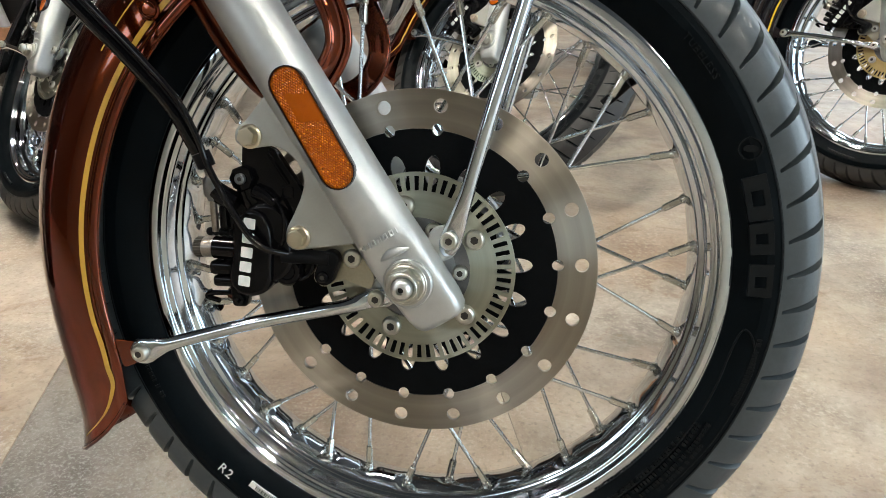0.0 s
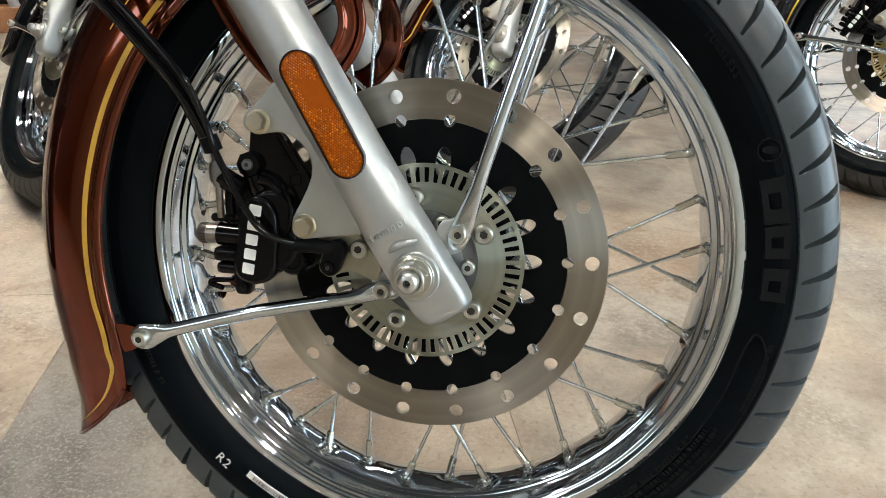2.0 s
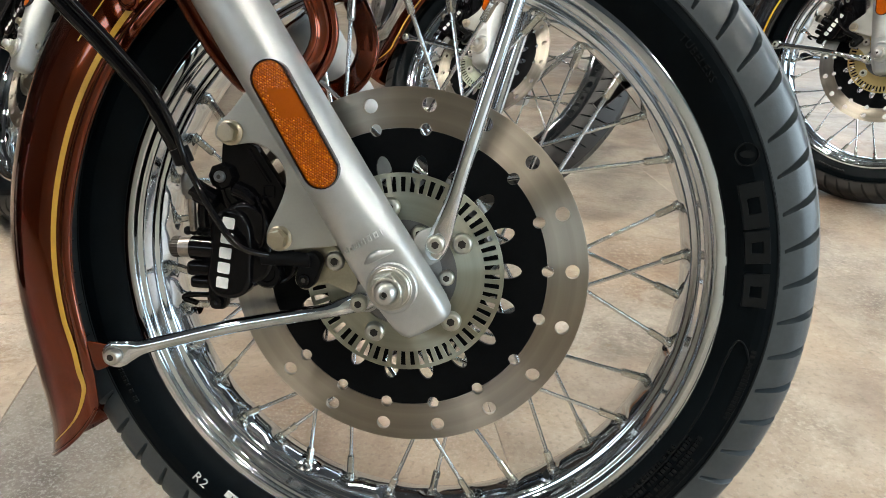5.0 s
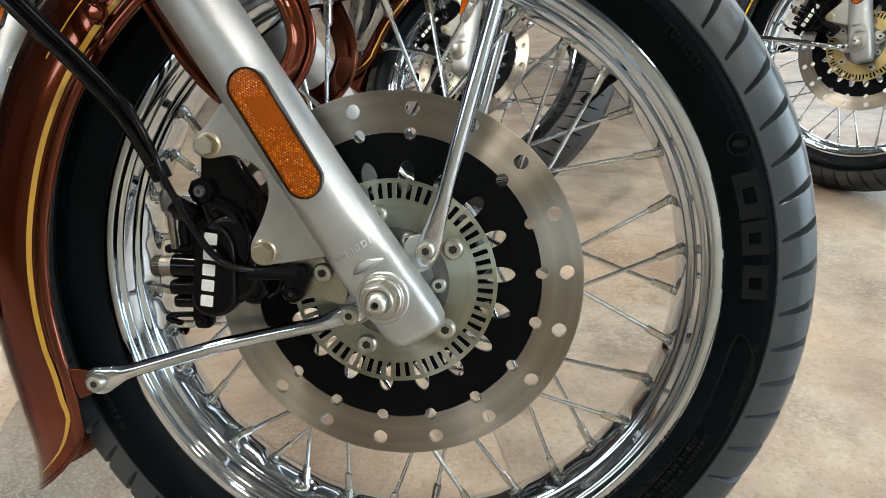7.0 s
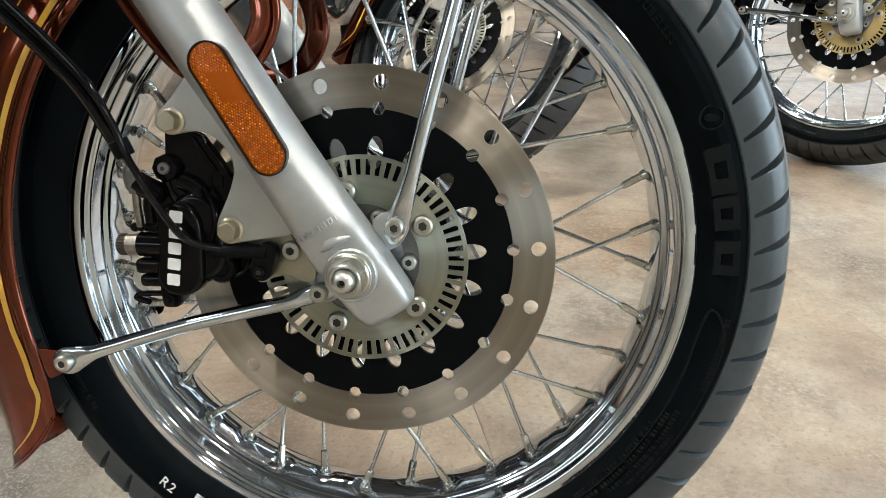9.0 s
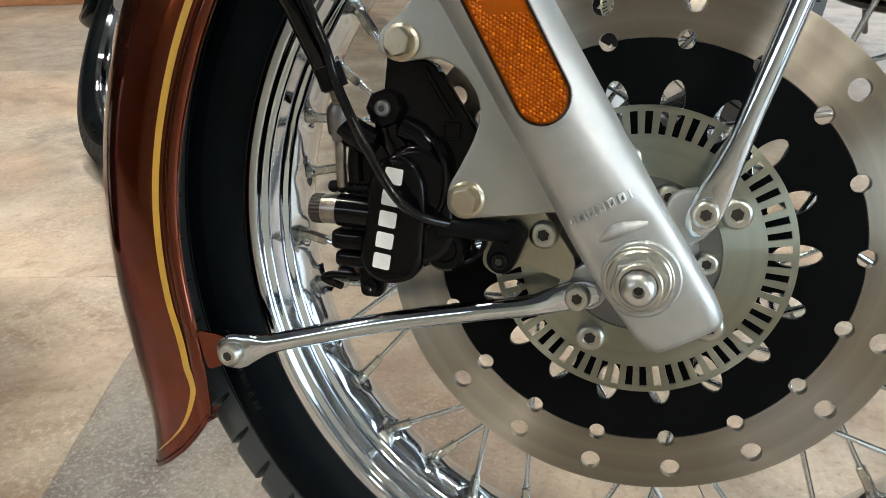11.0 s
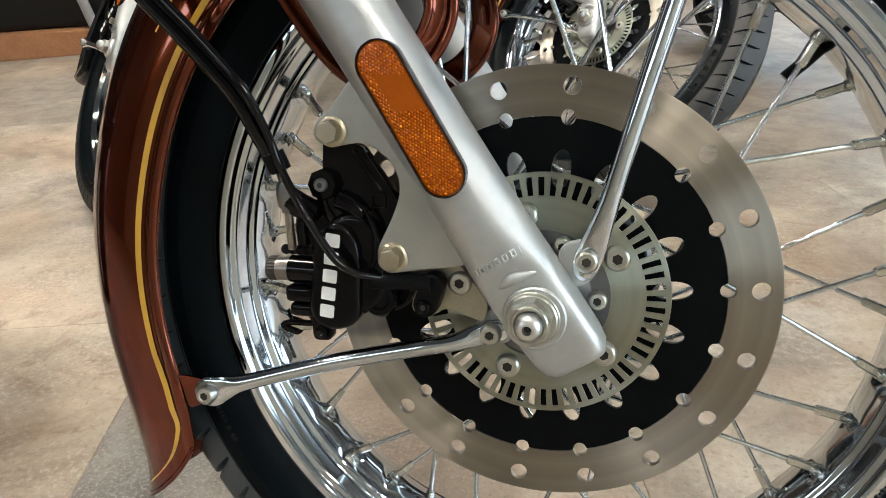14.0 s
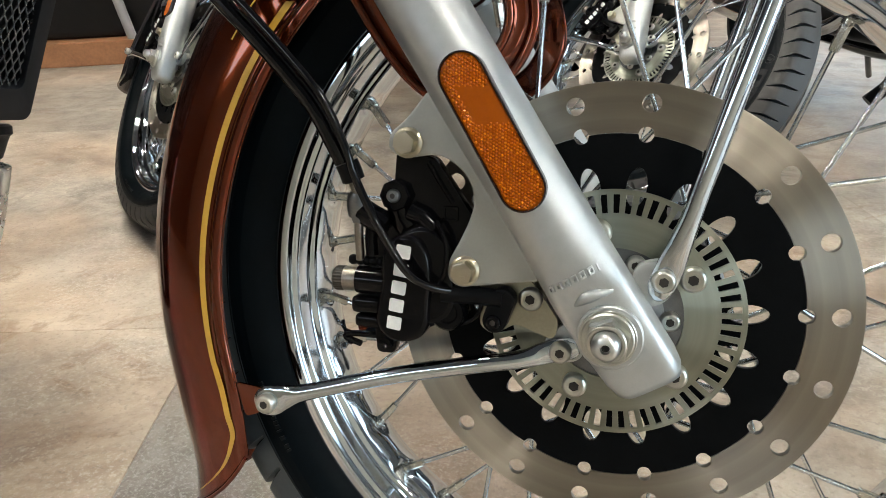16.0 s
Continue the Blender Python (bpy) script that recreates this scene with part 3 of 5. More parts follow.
    for r, a0, a1 in ((0.2665, -9, -22), (0.2590, -26, -44), (0.2530, -27, -52), (0.2475, -30, -50), (0.2640, -30, -41), (0.2615, -150, -163), (0.2560, -88, -74), (0.2630, 76, 62)):
        a = a0
        s = -1 if a1 < a0 else 1
        while (a1 - a) * s > 0:
            w = rnd.uniform(0.35, 0.7)
            bars.append(sector(r - 0.0018, r + 0.0018, a, a + s * w, -0.0490, -0.0527 + abs(r - 0.2625) * 0.10, 2))
            a += s * (w + rnd.choice((0.25, 0.25, 0.25, 0.8)))
    tagged(part("moulded_line", merge(*bars), RAISED, tyre, "rows of small raised black moulded lines", smooth=False), kind="stuff")
    strip = part("barcode_sticker", plate([[(0.2575 * math.cos(radians(a)), 0.2575 * math.sin(radians(a))) for a in range(-126, -115)]
                                           + [(0.2515 * math.cos(radians(a)), 0.2515 * math.sin(radians(a))) for a in range(-116, -127, -1)]], -0.0500, -0.0514), WHITE_MARK, tyre, "white barcode sticker")
    lines = []
    a = -124.6
    while a < -116.8:
        w = rnd.choice((0.12, 0.2, 0.3))
        lines.append(sector(0.2527, 0.2565, a, a + w, -0.0512, -0.0518, 1))
        a += w + rnd.choice((0.14, 0.22, 0.3))
    part("bar_lines", merge(*lines), CARRIER, strip, "black printed bars", smooth=False)
    # valve stem on the rim
    part("valve_stem", sweep([(0.156, 0.001, 0.147), (0.148, 0.001, 0.139), (0.138, 0.001, 0.130)], circle(0.0042, 12)), BLACK_MATT, wheel, "black valve stem")
    return wheel


def brake_disc(bike):
    hole, r_mid, start = 0.0046, 0.1090, radians(3.7)
    n = 18

    def edge(sign):
        out = []
        half = 2 * math.asin(hole / (2 * r_mid))
        for k in range(n):
            c = start + k * 2 * math.pi / n
            nxt = c + 2 * math.pi / n
            for i in range(9):
                d = -half + 2 * half * i / 8
                r = r_mid * math.cos(d) + sign * math.sqrt(max(0.0, hole ** 2 - (r_mid * math.sin(d)) ** 2))
                out.append((r * math.cos(c + d), r * math.sin(c + d)))
            for i in range(1, 6):
                a = c + half + (nxt - c - 2 * half) * i / 6
                out.append(((r_mid + sign * 0.0001) * math.cos(a), (r_mid + sign * 0.0001) * math.sin(a)))
        return out
    holes = [ring_loop(0.0054, 16, 0.1274 * math.cos(start + k * 2 * math.pi / n), 0.1274 * math.sin(start + k * 2 * math.pi / n)) for k in range(n)]
    disc = part("brake_disc", plate([ring_loop(0.1393, 144), edge(1), *holes], -0.0475, -0.0520, 0.0003), DISC_STEEL, bike, "drilled brushed-steel brake disc", sharp=25)
    petals = []
    for k in range(n):
        a = start + k * 2 * math.pi / n
        petals.append(ring_loop(0.0120, 18, 0.0775 * math.cos(a), 0.0775 * math.sin(a), 0.50, a))
    part("disc_carrier", plate([edge(-1), *petals, ring_loop(0.045, 48)], -0.0480, -0.0516, 0.0003), CARRIER, disc, "black anodised disc carrier with oval windows", sharp=25)
    part("disc_spacer", lathe([(-0.030, 0.030), (-0.030, 0.058), (-0.0482, 0.0605), (-0.0516, 0.0605), (-0.0516, 0.0585), (-0.0560, 0.057), (-0.0592, 0.057), (-0.0592, 0.030)], 64, closed=True), DARK_CAST, disc)
    return disc


def tone_ring(bike):
    slots = []
    for k in range(60):
        a = 2 * math.pi * (k + 0.3) / 60
        c, s = math.cos(a), math.sin(a)
        rect = [(0.0622, -0.00165), (0.0735, -0.00195), (0.0735, 0.00195), (0.0622, 0.00165)]
        slots.append([(x * c - z * s, x * s + z * c) for x, z in rect])
    ring = part("abs_tone_ring", plate([ring_loop(0.0766, 120), ring_loop(0.0413, 60), *slots], -0.0592, -0.0608, 0.00015), TONE_RING, bike, "slotted zinc-plated sensor ring", sharp=25)
    for k in range(5):
        a = radians(30.5 + 72 * k)
        socket_screw("disc_bolt", ring, 0.0515 * math.cos(a), 0.0515 * math.sin(a), -0.0608, 0.0078, BOLT, "zinc-plated socket bolt", 0.0055)
    cover = part("hub_cover", lathe([(-0.0500, 0.0412), (-0.0555, 0.0410), (-0.0560, 0.0400), (-0.0560, 0.0330), (-0.0540, 0.0300), (-0.0540, 0.0180), (-0.0620, 0.0170), (-0.0640, 0.0120)], 64), DARK_CAST, ring)
    wavy = []
    for i in range(90):
        a = 2 * math.pi * i / 90
        r = 0.0335 + 0.0045 * math.cos(5 * (a - radians(-2)))
        wavy.append((r * math.cos(a), r * math.sin(a)))
    part("hub_plate", plate([wavy, ring_loop(0.020, 40)], -0.0558, -0.0585, 0.0006), CAST, ring, "scalloped aluminium hub plate")
    for k in range(5):
        a = radians(-2 + 72 * k)
        socket_screw("hub_bolt", ring, 0.0335 * math.cos(a), 0.0335 * math.sin(a), -0.0585, 0.0062, BOLT, "zinc-plated socket bolt", 0.0055)
    return ring


def fork_point(u, n, y):
    v = FORK_U * u + FORK_N * n
    return Vector((v.x, y, v.z))


def fork_leg(bike, side):
    secs = [(-0.0408, 0.0062, 0.0125, 0.0080, 4), (-0.0392, 0.0060, 0.0170, 0.0130, 4), (-0.0355, 0.0056, 0.0196, 0.0155, 4.5), (-0.0270, 0.0048, 0.0211, 0.0172, 5),
            (-0.0100, 0.0034, 0.0219, 0.0178, 5), (0.0150, 0.0018, 0.0225, 0.0180, 5), (0.0240, 0.0014, 0.0227, 0.0185, 4.6), (0.0320, 0.0011, 0.0229, 0.0205, 3.4),
            (0.0420, 0.0009, 0.0230, 0.0218, 2.6), (0.0560, 0.0007, 0.0231, 0.0227, 2.15), (0.0800, 0.0003, 0.0231, 0.0231, 2), (0.2000, -0.0022, 0.0234, 0.0234, 2),
            (0.3400, -0.0035, 0.0236, 0.0236, 2), (0.4000, -0.0040, 0.0236, 0.0236, 2)]
    bm = bmesh.new()
    rings = []
    for u, cn, a, b, ex in secs:
        ring = []
        for i in range(48):
            t = 2 * math.pi * i / 48
            c, s = math.cos(t), math.sin(t)
            ring.append(bm.verts.new(fork_point(u, cn + a * math.copysign(abs(c) ** (2 / ex), c), side * 0.0880 + b * math.copysign(abs(s) ** (2 / ex), s))))
        rings.append(ring)
    for r0, r1 in zip(rings, rings[1:]):
        for j in range(48):
            bm.faces.new((r0[j], r0[(j + 1) % 48], r1[(j + 1) % 48], r1[j]))
    bm.faces.new(rings[0])
    bm.faces.new(rings[-1])
    bmesh.ops.recalc_face_normals(bm, faces=bm.faces[:])
    leg = part("fork_leg", bm, SILVER, bike, "silver-painted telescopic fork leg", sharp=40)
    part("stanchion", sweep([fork_point(u, -0.004, side * 0.0880) for u in (0.39, 0.5, 0.66)], circle(0.0205, 32)), CHROME, leg, "chrome fork tube")
    lugs = [rounded([(-0.040, -0.029), (-0.018, -0.028), (-0.004, 0.000), (-0.018, 0.002), (-0.038, -0.012)], 0.006),
            rounded([(0.004, 0.004), (0.030, 0.014), (0.037, 0.028), (0.028, 0.040), (0.012, 0.036)], 0.006)]
    for k, lug in enumerate(lugs):
        part("stay_lug", plate([lug], side * 0.0760, side * 0.0685, 0.0012) if side > 0 else plate([lug], -0.0690, -0.0765, 0.0012), SILVER, leg)
    return leg


def fork_details(leg):
    """Axle nut, cast pad and brow, raised mark: on the brake side's fork leg."""
    part("axle_pad", moved(lathe([(-0.102, 0.0182), (-0.1085, 0.0182), (-0.1094, 0.0174), (-0.1094, 1e-5)], 40), Matrix.Translation((0.001, 0, 0))), SILVER, leg)
    part("washer", lathe([(-0.1090, 0.0158), (-0.1104, 0.0158), (-0.1108, 0.0154), (-0.1108, 0.006)], 40), BOLT, leg, "zinc-plated washer")
    part("axle_nut", merge(lathe([(-0.1100, 0.0146), (-0.1116, 0.0146), (-0.1124, 0.0138), (-0.1124, 0.0080)], 40), plate([ring_loop(0.0129, 6, turn=0.35)], -0.1112, -0.1198, 0.0007),
                           lathe([(-0.1180, 0.0108), (-0.1210, 0.0106), (-0.1216, 0.0100), (-0.1216, 0.0085), (-0.1206, 0.0080)], 32)), BOLT, leg, "zinc-plated flanged hexagon axle nut", sharp=20)
    tip = part("axle_end", lathe([(-0.115, 0.0077), (-0.1255, 0.0077), (-0.1276, 0.0072), (-0.1293, 0.0058), (-0.1301, 0.0040), (-0.1302, 0.0026), (-0.1270, 0.0023), (-0.1270, 1e-5)], 32), AXLE_END, leg, "rounded axle end with a drilled centre")
    # dark disc that paints the shade at the bottom of the hole
    part("centre_hole", disc_axis_y(-0.1266, -0.1272, 0.0022, 16), SOCKET_SHADE, tip)
    brow = spline([fork_point(0.0232, -0.008, -0.1055), fork_point(0.0245, 0.002, -0.1068), fork_point(0.0215, 0.015, -0.1055)], 8)
    part("cast_brow", sweep(brow, circle(0.0028, 12), lambda t: (0.35 + math.sin(math.pi * t) * 0.9,) * 2), SILVER, leg)
    # raised maker's mark as a row of small plain blocks
    for k in range(7):
        n = -0.0138 + 0.0047 * k
        y = -0.0880 - math.sqrt(max(0, 0.0228 ** 2 - n ** 2)) + 0.0003
        basis = Matrix.Identity(4)
        lean = n / 0.0228
        basis.col[0] = (FORK_N.x, lean, FORK_N.z, 0)
        basis.col[1] = (-FORK_N.x * lean, 1, -FORK_N.z * lean, 0)
        basis.col[2] = (FORK_U.x, 0, FORK_U.z, 0)
        place = Matrix.Translation(fork_point(0.0372, n, y)) @ basis
        part("cast_block", moved(plate([rounded([(-0.0017, -0.0023), (0.0015, -0.0021), (0.0018, 0.0023), (-0.0014, 0.0021)], 0.0006, 3),
                                        rounded([(-0.0007, -0.0010), (0.0006, -0.0009), (0.0008, 0.0010), (-0.0005, 0.0009)], 0.0003, 2)], 0.0004, -0.0016, 0.0002), place), SILVER, leg)


def reflector(bike):
    p, q = fork_point(0.0938, 0.0002, 0), fork_point(0.1630, 0.0014, 0)
    a, b = (p.x, p.z), (q.x, q.z)
    bezel = part("reflector", plate([capsule_loop(a, b, 0.0130, 14), capsule_loop(a, b, 0.0120, 14)], -0.1030, -0.1142, 0.0004), BEZEL, bike, "long amber reflector in a black bezel")
    dome = bmesh.new()
    rings = [[dome.verts.new((x, y, z)) for x, z in capsule_loop(a, b, r, 14)] for r, y in ((0.01195, -0.1035), (0.01195, -0.1126), (0.0115, -0.1131), (0.0105, -0.1133), (0.0075, -0.1134), (0.0040, -0.1135), (0.0006, -0.11352))]
    for r0, r1 in zip(rings, rings[1:]):
        for k in range(len(r0)):
            dome.faces.new((r0[k], r0[(k + 1) % len(r0)], r1[(k + 1) % len(r0)], r1[k]))
    dome.faces.new(rings[-1])
    bmesh.ops.recalc_face_normals(dome, faces=dome.faces[:])
    lens = part("amber_lens", dome, AMBER_LENS, bezel, "amber reflector lens with a honeycomb pattern")
    # prism cells: a low hexagon pyramid each, none on the smooth patch above the middle
    rnd = random.Random(11)
    along, cells, w = (Vector(b) - Vector(a)), bmesh.new(), 0.00108
    length = along.length
    along.normalize()
    side = Vector((along.y, -along.x))
    for r in range(-56, 112):
        for c in range(-16, 17):
            u, v = r * w * 1.5, (c + 0.5 * (r % 2)) * w * math.sqrt(3)
            clear = Vector((u - max(0.0, min(length, u)), v)).length
            if clear > 0.0109 or (0.040 < u + v * 0.5 < 0.062 and v > -0.0065):
                continue
            mid = Vector(a) + along * u + side * v
            ring = [mid + along * (w * 0.97 * math.cos(k * math.pi / 3)) + side * (w * 0.97 * math.sin(k * math.pi / 3)) for k in range(6)]
            top = mid + along * rnd.uniform(-0.2, 0.2) * w + side * rnd.uniform(-0.2, 0.2) * w
            tip = cells.verts.new((top.x, -0.11395 - rnd.uniform(0.0, 0.0004), top.y))
            base = [cells.verts.new((q.x, -0.1133, q.y)) for q in ring]
            for k in range(6):
                cells.faces.new((tip, base[k], base[(k + 1) % 6]))
    bmesh.ops.recalc_face_normals(cells, faces=cells.faces[:])
    tagged(part("prism_cell", cells, AMBER, lens, smooth=False), kind="stuff")
    return bezel


def caliper_bracket(bike):
    out = [(-0.060, 0.120), (-0.108, 0.1340), (-0.1240, 0.1140), (-0.1335, 0.1065), (-0.1345, 0.0970), (-0.1250, 0.0915), (-0.1140, 0.0935), (-0.1050, 0.0950), (-0.0960, 0.0920), (-0.0870, 0.0850),
           (-0.0820, 0.0760), (-0.0808, 0.0670), (-0.0840, 0.0560), (-0.0900, 0.0430), (-0.0960, 0.0320), (-0.0960, 0.0210), (-0.0890, 0.0165), (-0.0660, 0.0205), (-0.0400, 0.0245), (-0.0150, 0.0350), (-0.0300, 0.0700)]
    plate_ob = part("caliper_bracket", plate([rounded(out, 0.006)], -0.0850, -0.0925, 0.0011), PLATE, bike, "satin silver brake caliper bracket")
    hex_bolt("bracket_bolt", plate_ob, -0.1218, 0.1012, -0.0925, 0.0070, YELLOW_ZINC, "zinc-plated flanged hexagon bolt")
    hex_bolt("bracket_bolt", plate_ob, -0.0855, 0.0272, -0.0925, 0.0070, YELLOW_ZINC, "zinc-plated flanged hexagon bolt")
    return plate_ob


def caliper(bike):
    core = [(-0.148, 0.056), (-0.128, 0.062), (-0.108, 0.056), (-0.094, 0.032), (-0.086, 0.012), (-0.098, -0.008), (-0.120, -0.019), (-0.146, -0.016), (-0.154, 0.012)]
    cal = part("brake_caliper", plate([rounded(core, 0.010)], -0.0640, -0.0830, 0.003), BLACK_PART, bike, "gloss black two-piston brake caliper")
    part("inner_half", plate([rounded([(x * 0.97 - 0.004, z) for x, z in core], 0.010)], -0.0300, -0.0440, 0.003), BLACK_PART, cal)
    part("bridge", box(-0.158, -0.144, -0.066, -0.038, -0.010, 0.050, 0.004), BLACK_PART, cal)
    arm = [(-0.1320, 0.0990), (-0.1180, 0.0950), (-0.1075, 0.0925), (-0.0995, 0.0810), (-0.0830, 0.0575), (-0.0890, 0.0420), (-0.0900, 0.0300), (-0.1080, 0.0300), (-0.1340, 0.0600), (-0.1335, 0.0760)]
    mount = part("caliper_mount", plate([rounded(arm, 0.004)], -0.0740, -0.0838, 0.0012), BLACK_PART, cal, "black caliper mounting plate")
    part("mount_rib", sweep([(-0.1120, -0.0836, 0.0900), (-0.1050, -0.0838, 0.0790), (-0.0960, -0.0836, 0.0660)], circle(0.0016, 10)), BLACK_PART, mount)
    sq = rounded([(-0.1020, 0.0550), (-0.0925, 0.0550), (-0.0925, 0.0640), (-0.1020, 0.0640)], 0.0015)
    sq2 = [(-0.0972 + (x + 0.0972) * 0.72, 0.0595 + (z - 0.0595) * 0.72) for x, z in sq]
    part("cast_square", plate([sq, sq2], -0.0836, -0.0852, 0.0003), BLACK_PART, mount)
    waist = [(-0.1415, -0.0065), (-0.1388, 0.0070), (-0.1372, 0.0165), (-0.1380, 0.0280), (-0.1365, 0.0370), (-0.1315, 0.0440), (-0.1222, 0.0478), (-0.1125, 0.0440), (-0.1068, 0.0330),
             (-0.1058, 0.0180), (-0.1072, 0.0040), (-0.1072, -0.0080), (-0.1110, -0.0165), (-0.1210, -0.0210), (-0.1320, -0.0205), (-0.1392, -0.0150)]
    cover = part("piston_cover", plate([rounded(waist, 0.006, 4)], -0.080, -0.0962, 0.0030), BLACK_PART, cal, "black rounded caliper cover", sharp=60)
    part("piston_housing", plate([capsule_loop((-0.1100, 0.0090), (-0.1130, 0.0335), 0.0185, 18)], -0.078, -0.0918, 0.0035), BLACK_PART, cal, sharp=60)
    part("lower_piston", moved(lathe([(-0.078, 0.0120), (-0.0880, 0.0120), (-0.0905, 0.0102), (-0.0905, 0.0070), (-0.0895, 0.0060), (-0.0895, 1e-5)], 32), Matrix.Translation((-0.0970, 0, -0.0005))), BLACK_PART, cal, sharp=50)
    part("seal_ring", moved(plate([ring_loop(0.0150, 28), ring_loop(0.0125, 28)], -0.0780, -0.0870, 0.0008), Matrix.Translation((-0.0905, 0, 0.0060))), BLACK_PART, cal)
    # plain white blocks where the maker's name stands
    base, tip = Vector((-0.1292, -0.0140)), Vector((-0.1222, 0.0420))
    way = (tip - base).normalized()
    acr = Vector((way.y, -way.x))
    for k in range(5):
        c = base + (tip - base) * ((k + 0.5) / 5)
        quad = [c + way * dx + acr * dz for dx, dz in ((-0.0041, -0.0046), (0.0041, -0.0046), (0.0041, 0.0046), (-0.0041, 0.0046))]
        part("white_block", plate([rounded([tuple(v) for v in quad], 0.0012)], -0.0958, -0.0966), WHITE_MARK, cover, "white printed block")
    # slider pin boss at the top, with its bolt
    boss = part("slider_boss", merge(moved(lathe([(-0.070, 0.0098), (-0.0890, 0.0098), (-0.0905, 0.0088), (-0.0905, 1e-5)], 8), Matrix.Translation((-0.1312, 0, 0.0690))),
                                     sweep([(-0.1312, -0.079, 0.0690), (-0.1290, -0.078, 0.055), (-0.1240, -0.076, 0.046)], circle(0.0095, 14))), BLACK_PART, cal, sharp=30)
    socket_screw("slider_bolt", boss, -0.1312, 0.0692, -0.0905, 0.0042, DARK_CAST, "", 0.0032)
    part("bolster", sweep([(-0.1220, -0.086, 0.0600), (-0.1140, -0.086, 0.0570), (-0.1070, -0.085, 0.0500)], circle(0.0062, 12)), BLACK_PART, cal)
    part("guide_pin", sweep([(-0.1470, -0.083, 0.0140), (-0.1560, -0.083, 0.0140), (-0.1662, -0.083, 0.0137)], circle(0.0079, 28)), PISTON, cal, "bare steel guide pin")
    knurl = [(0.0081 * (1.0 if k % 2 else 0.955) * math.cos(math.pi * k / 24), 0.0081 * (1.0 if k % 2 else 0.955) * math.sin(math.pi * k / 24)) for k in range(48)]
    part("pin_cap", sweep([(-0.1660, -0.083, 0.0137), (-0.1680, -0.083, 0.0137), (-0.1718, -0.083, 0.0136), (-0.1731, -0.083, 0.0136)], knurl, lambda t: (1, 1) if t < 0.9 else (0.86, 0.86)), PIN_CAP, cal, "dull brown knurled pin cap", sharp=20)
    part("pin_sleeve", sweep([(-0.1330, -0.083, 0.0135), (-0.1480, -0.083, 0.0138), (-0.1572, -0.083, 0.0140)], circle(0.0088, 24)), BLACK_PART, cal)
    part("bleed_sleeve", sweep([(-0.1400 - 0.0235 * k / 15, -0.082, 0.0262) for k in range(16)], circle(0.0034, 16), lambda t: (1.0, 1.0) if int(t * 15.01) % 3 else (0.78, 0.78)), BLACK_MATT, cal, "ribbed black rubber sleeve")
    part("cooling_fin", box(-0.1603, -0.140, -0.0900, -0.066, -0.0068, 0.0042, 0.0042, 4), BLACK_PART, cal)
    part("cooling_fin", box(-0.1588, -0.140, -0.0880, -0.066, -0.0168, -0.0078, 0.0040, 4), BLACK_PART, cal)
    part("lower_tab", merge(plate([rounded([(-0.147, -0.016), (-0.131, -0.018), (-0.1328, -0.0335), (-0.1452, -0.0338)], 0.004)], -0.074, -0.082, 0.001),
                            moved(lathe([(-0.080, 0.0042), (-0.0845, 0.0042), (-0.0850, 0.0020), (-0.0835, 1e-5)], 16), Matrix.Translation((-0.1390, 0, -0.0275)))), BLACK_PART, cal)
    part("retaining_clip", tube([(-0.136, -0.078, -0.0240), (-0.150, -0.076, -0.0245), (-0.166, -0.072, -0.0265), (-0.172, -0.070, -0.0300), (-0.160, -0.074, -0.0320)], 0.0022, 10), BLACK_PART, cal)
    part("cap_rib", tube([(-0.1060, -0.0905, 0.0110), (-0.0985, -0.0925, 0.0240), (-0.0975, -0.0925, 0.0420), (-0.1040, -0.0915, 0.0560)], 0.0016, 8), BLACK_PART, cal)
    part("hose_union", merge(sweep([(-0.1541, -0.0910, 0.0702), (-0.1550, -0.0905, 0.0672), (-0.1560, -0.0890, 0.0620), (-0.1560, -0.0870, 0.0560)], circle(0.0060, 16), lambda t: (0.75, 0.75) if t < 0.2 else (1, 1)),
                             sweep([(-0.1563, -0.089, 0.0600), (-0.1555, -0.089, 0.0560), (-0.1552, -0.088, 0.0525)], circle(0.0046, 6))), DARK_CAST, cal, "dull grey metal hose union")
    part("union_block", sweep([(-0.1560, -0.086, 0.0600), (-0.1480, -0.085, 0.0550), (-0.1380, -0.084, 0.0500)], circle(0.0080, 16)), BLACK_PART, cal)
    part("union_screw", sweep([(-0.1480, -0.082, 0.0500), (-0.1490, -0.082, 0.0400), (-0.1480, -0.082, 0.0300)], circle(0.0044, 12)), BLACK_PART, cal)
    part("union_pipe", tube([(-0.1556, -0.087, 0.0560), (-0.1558, -0.086, 0.0420), (-0.1556, -0.084, 0.0270)], 0.0028, 12), PISTON, cal, "bare steel union")
    return cal


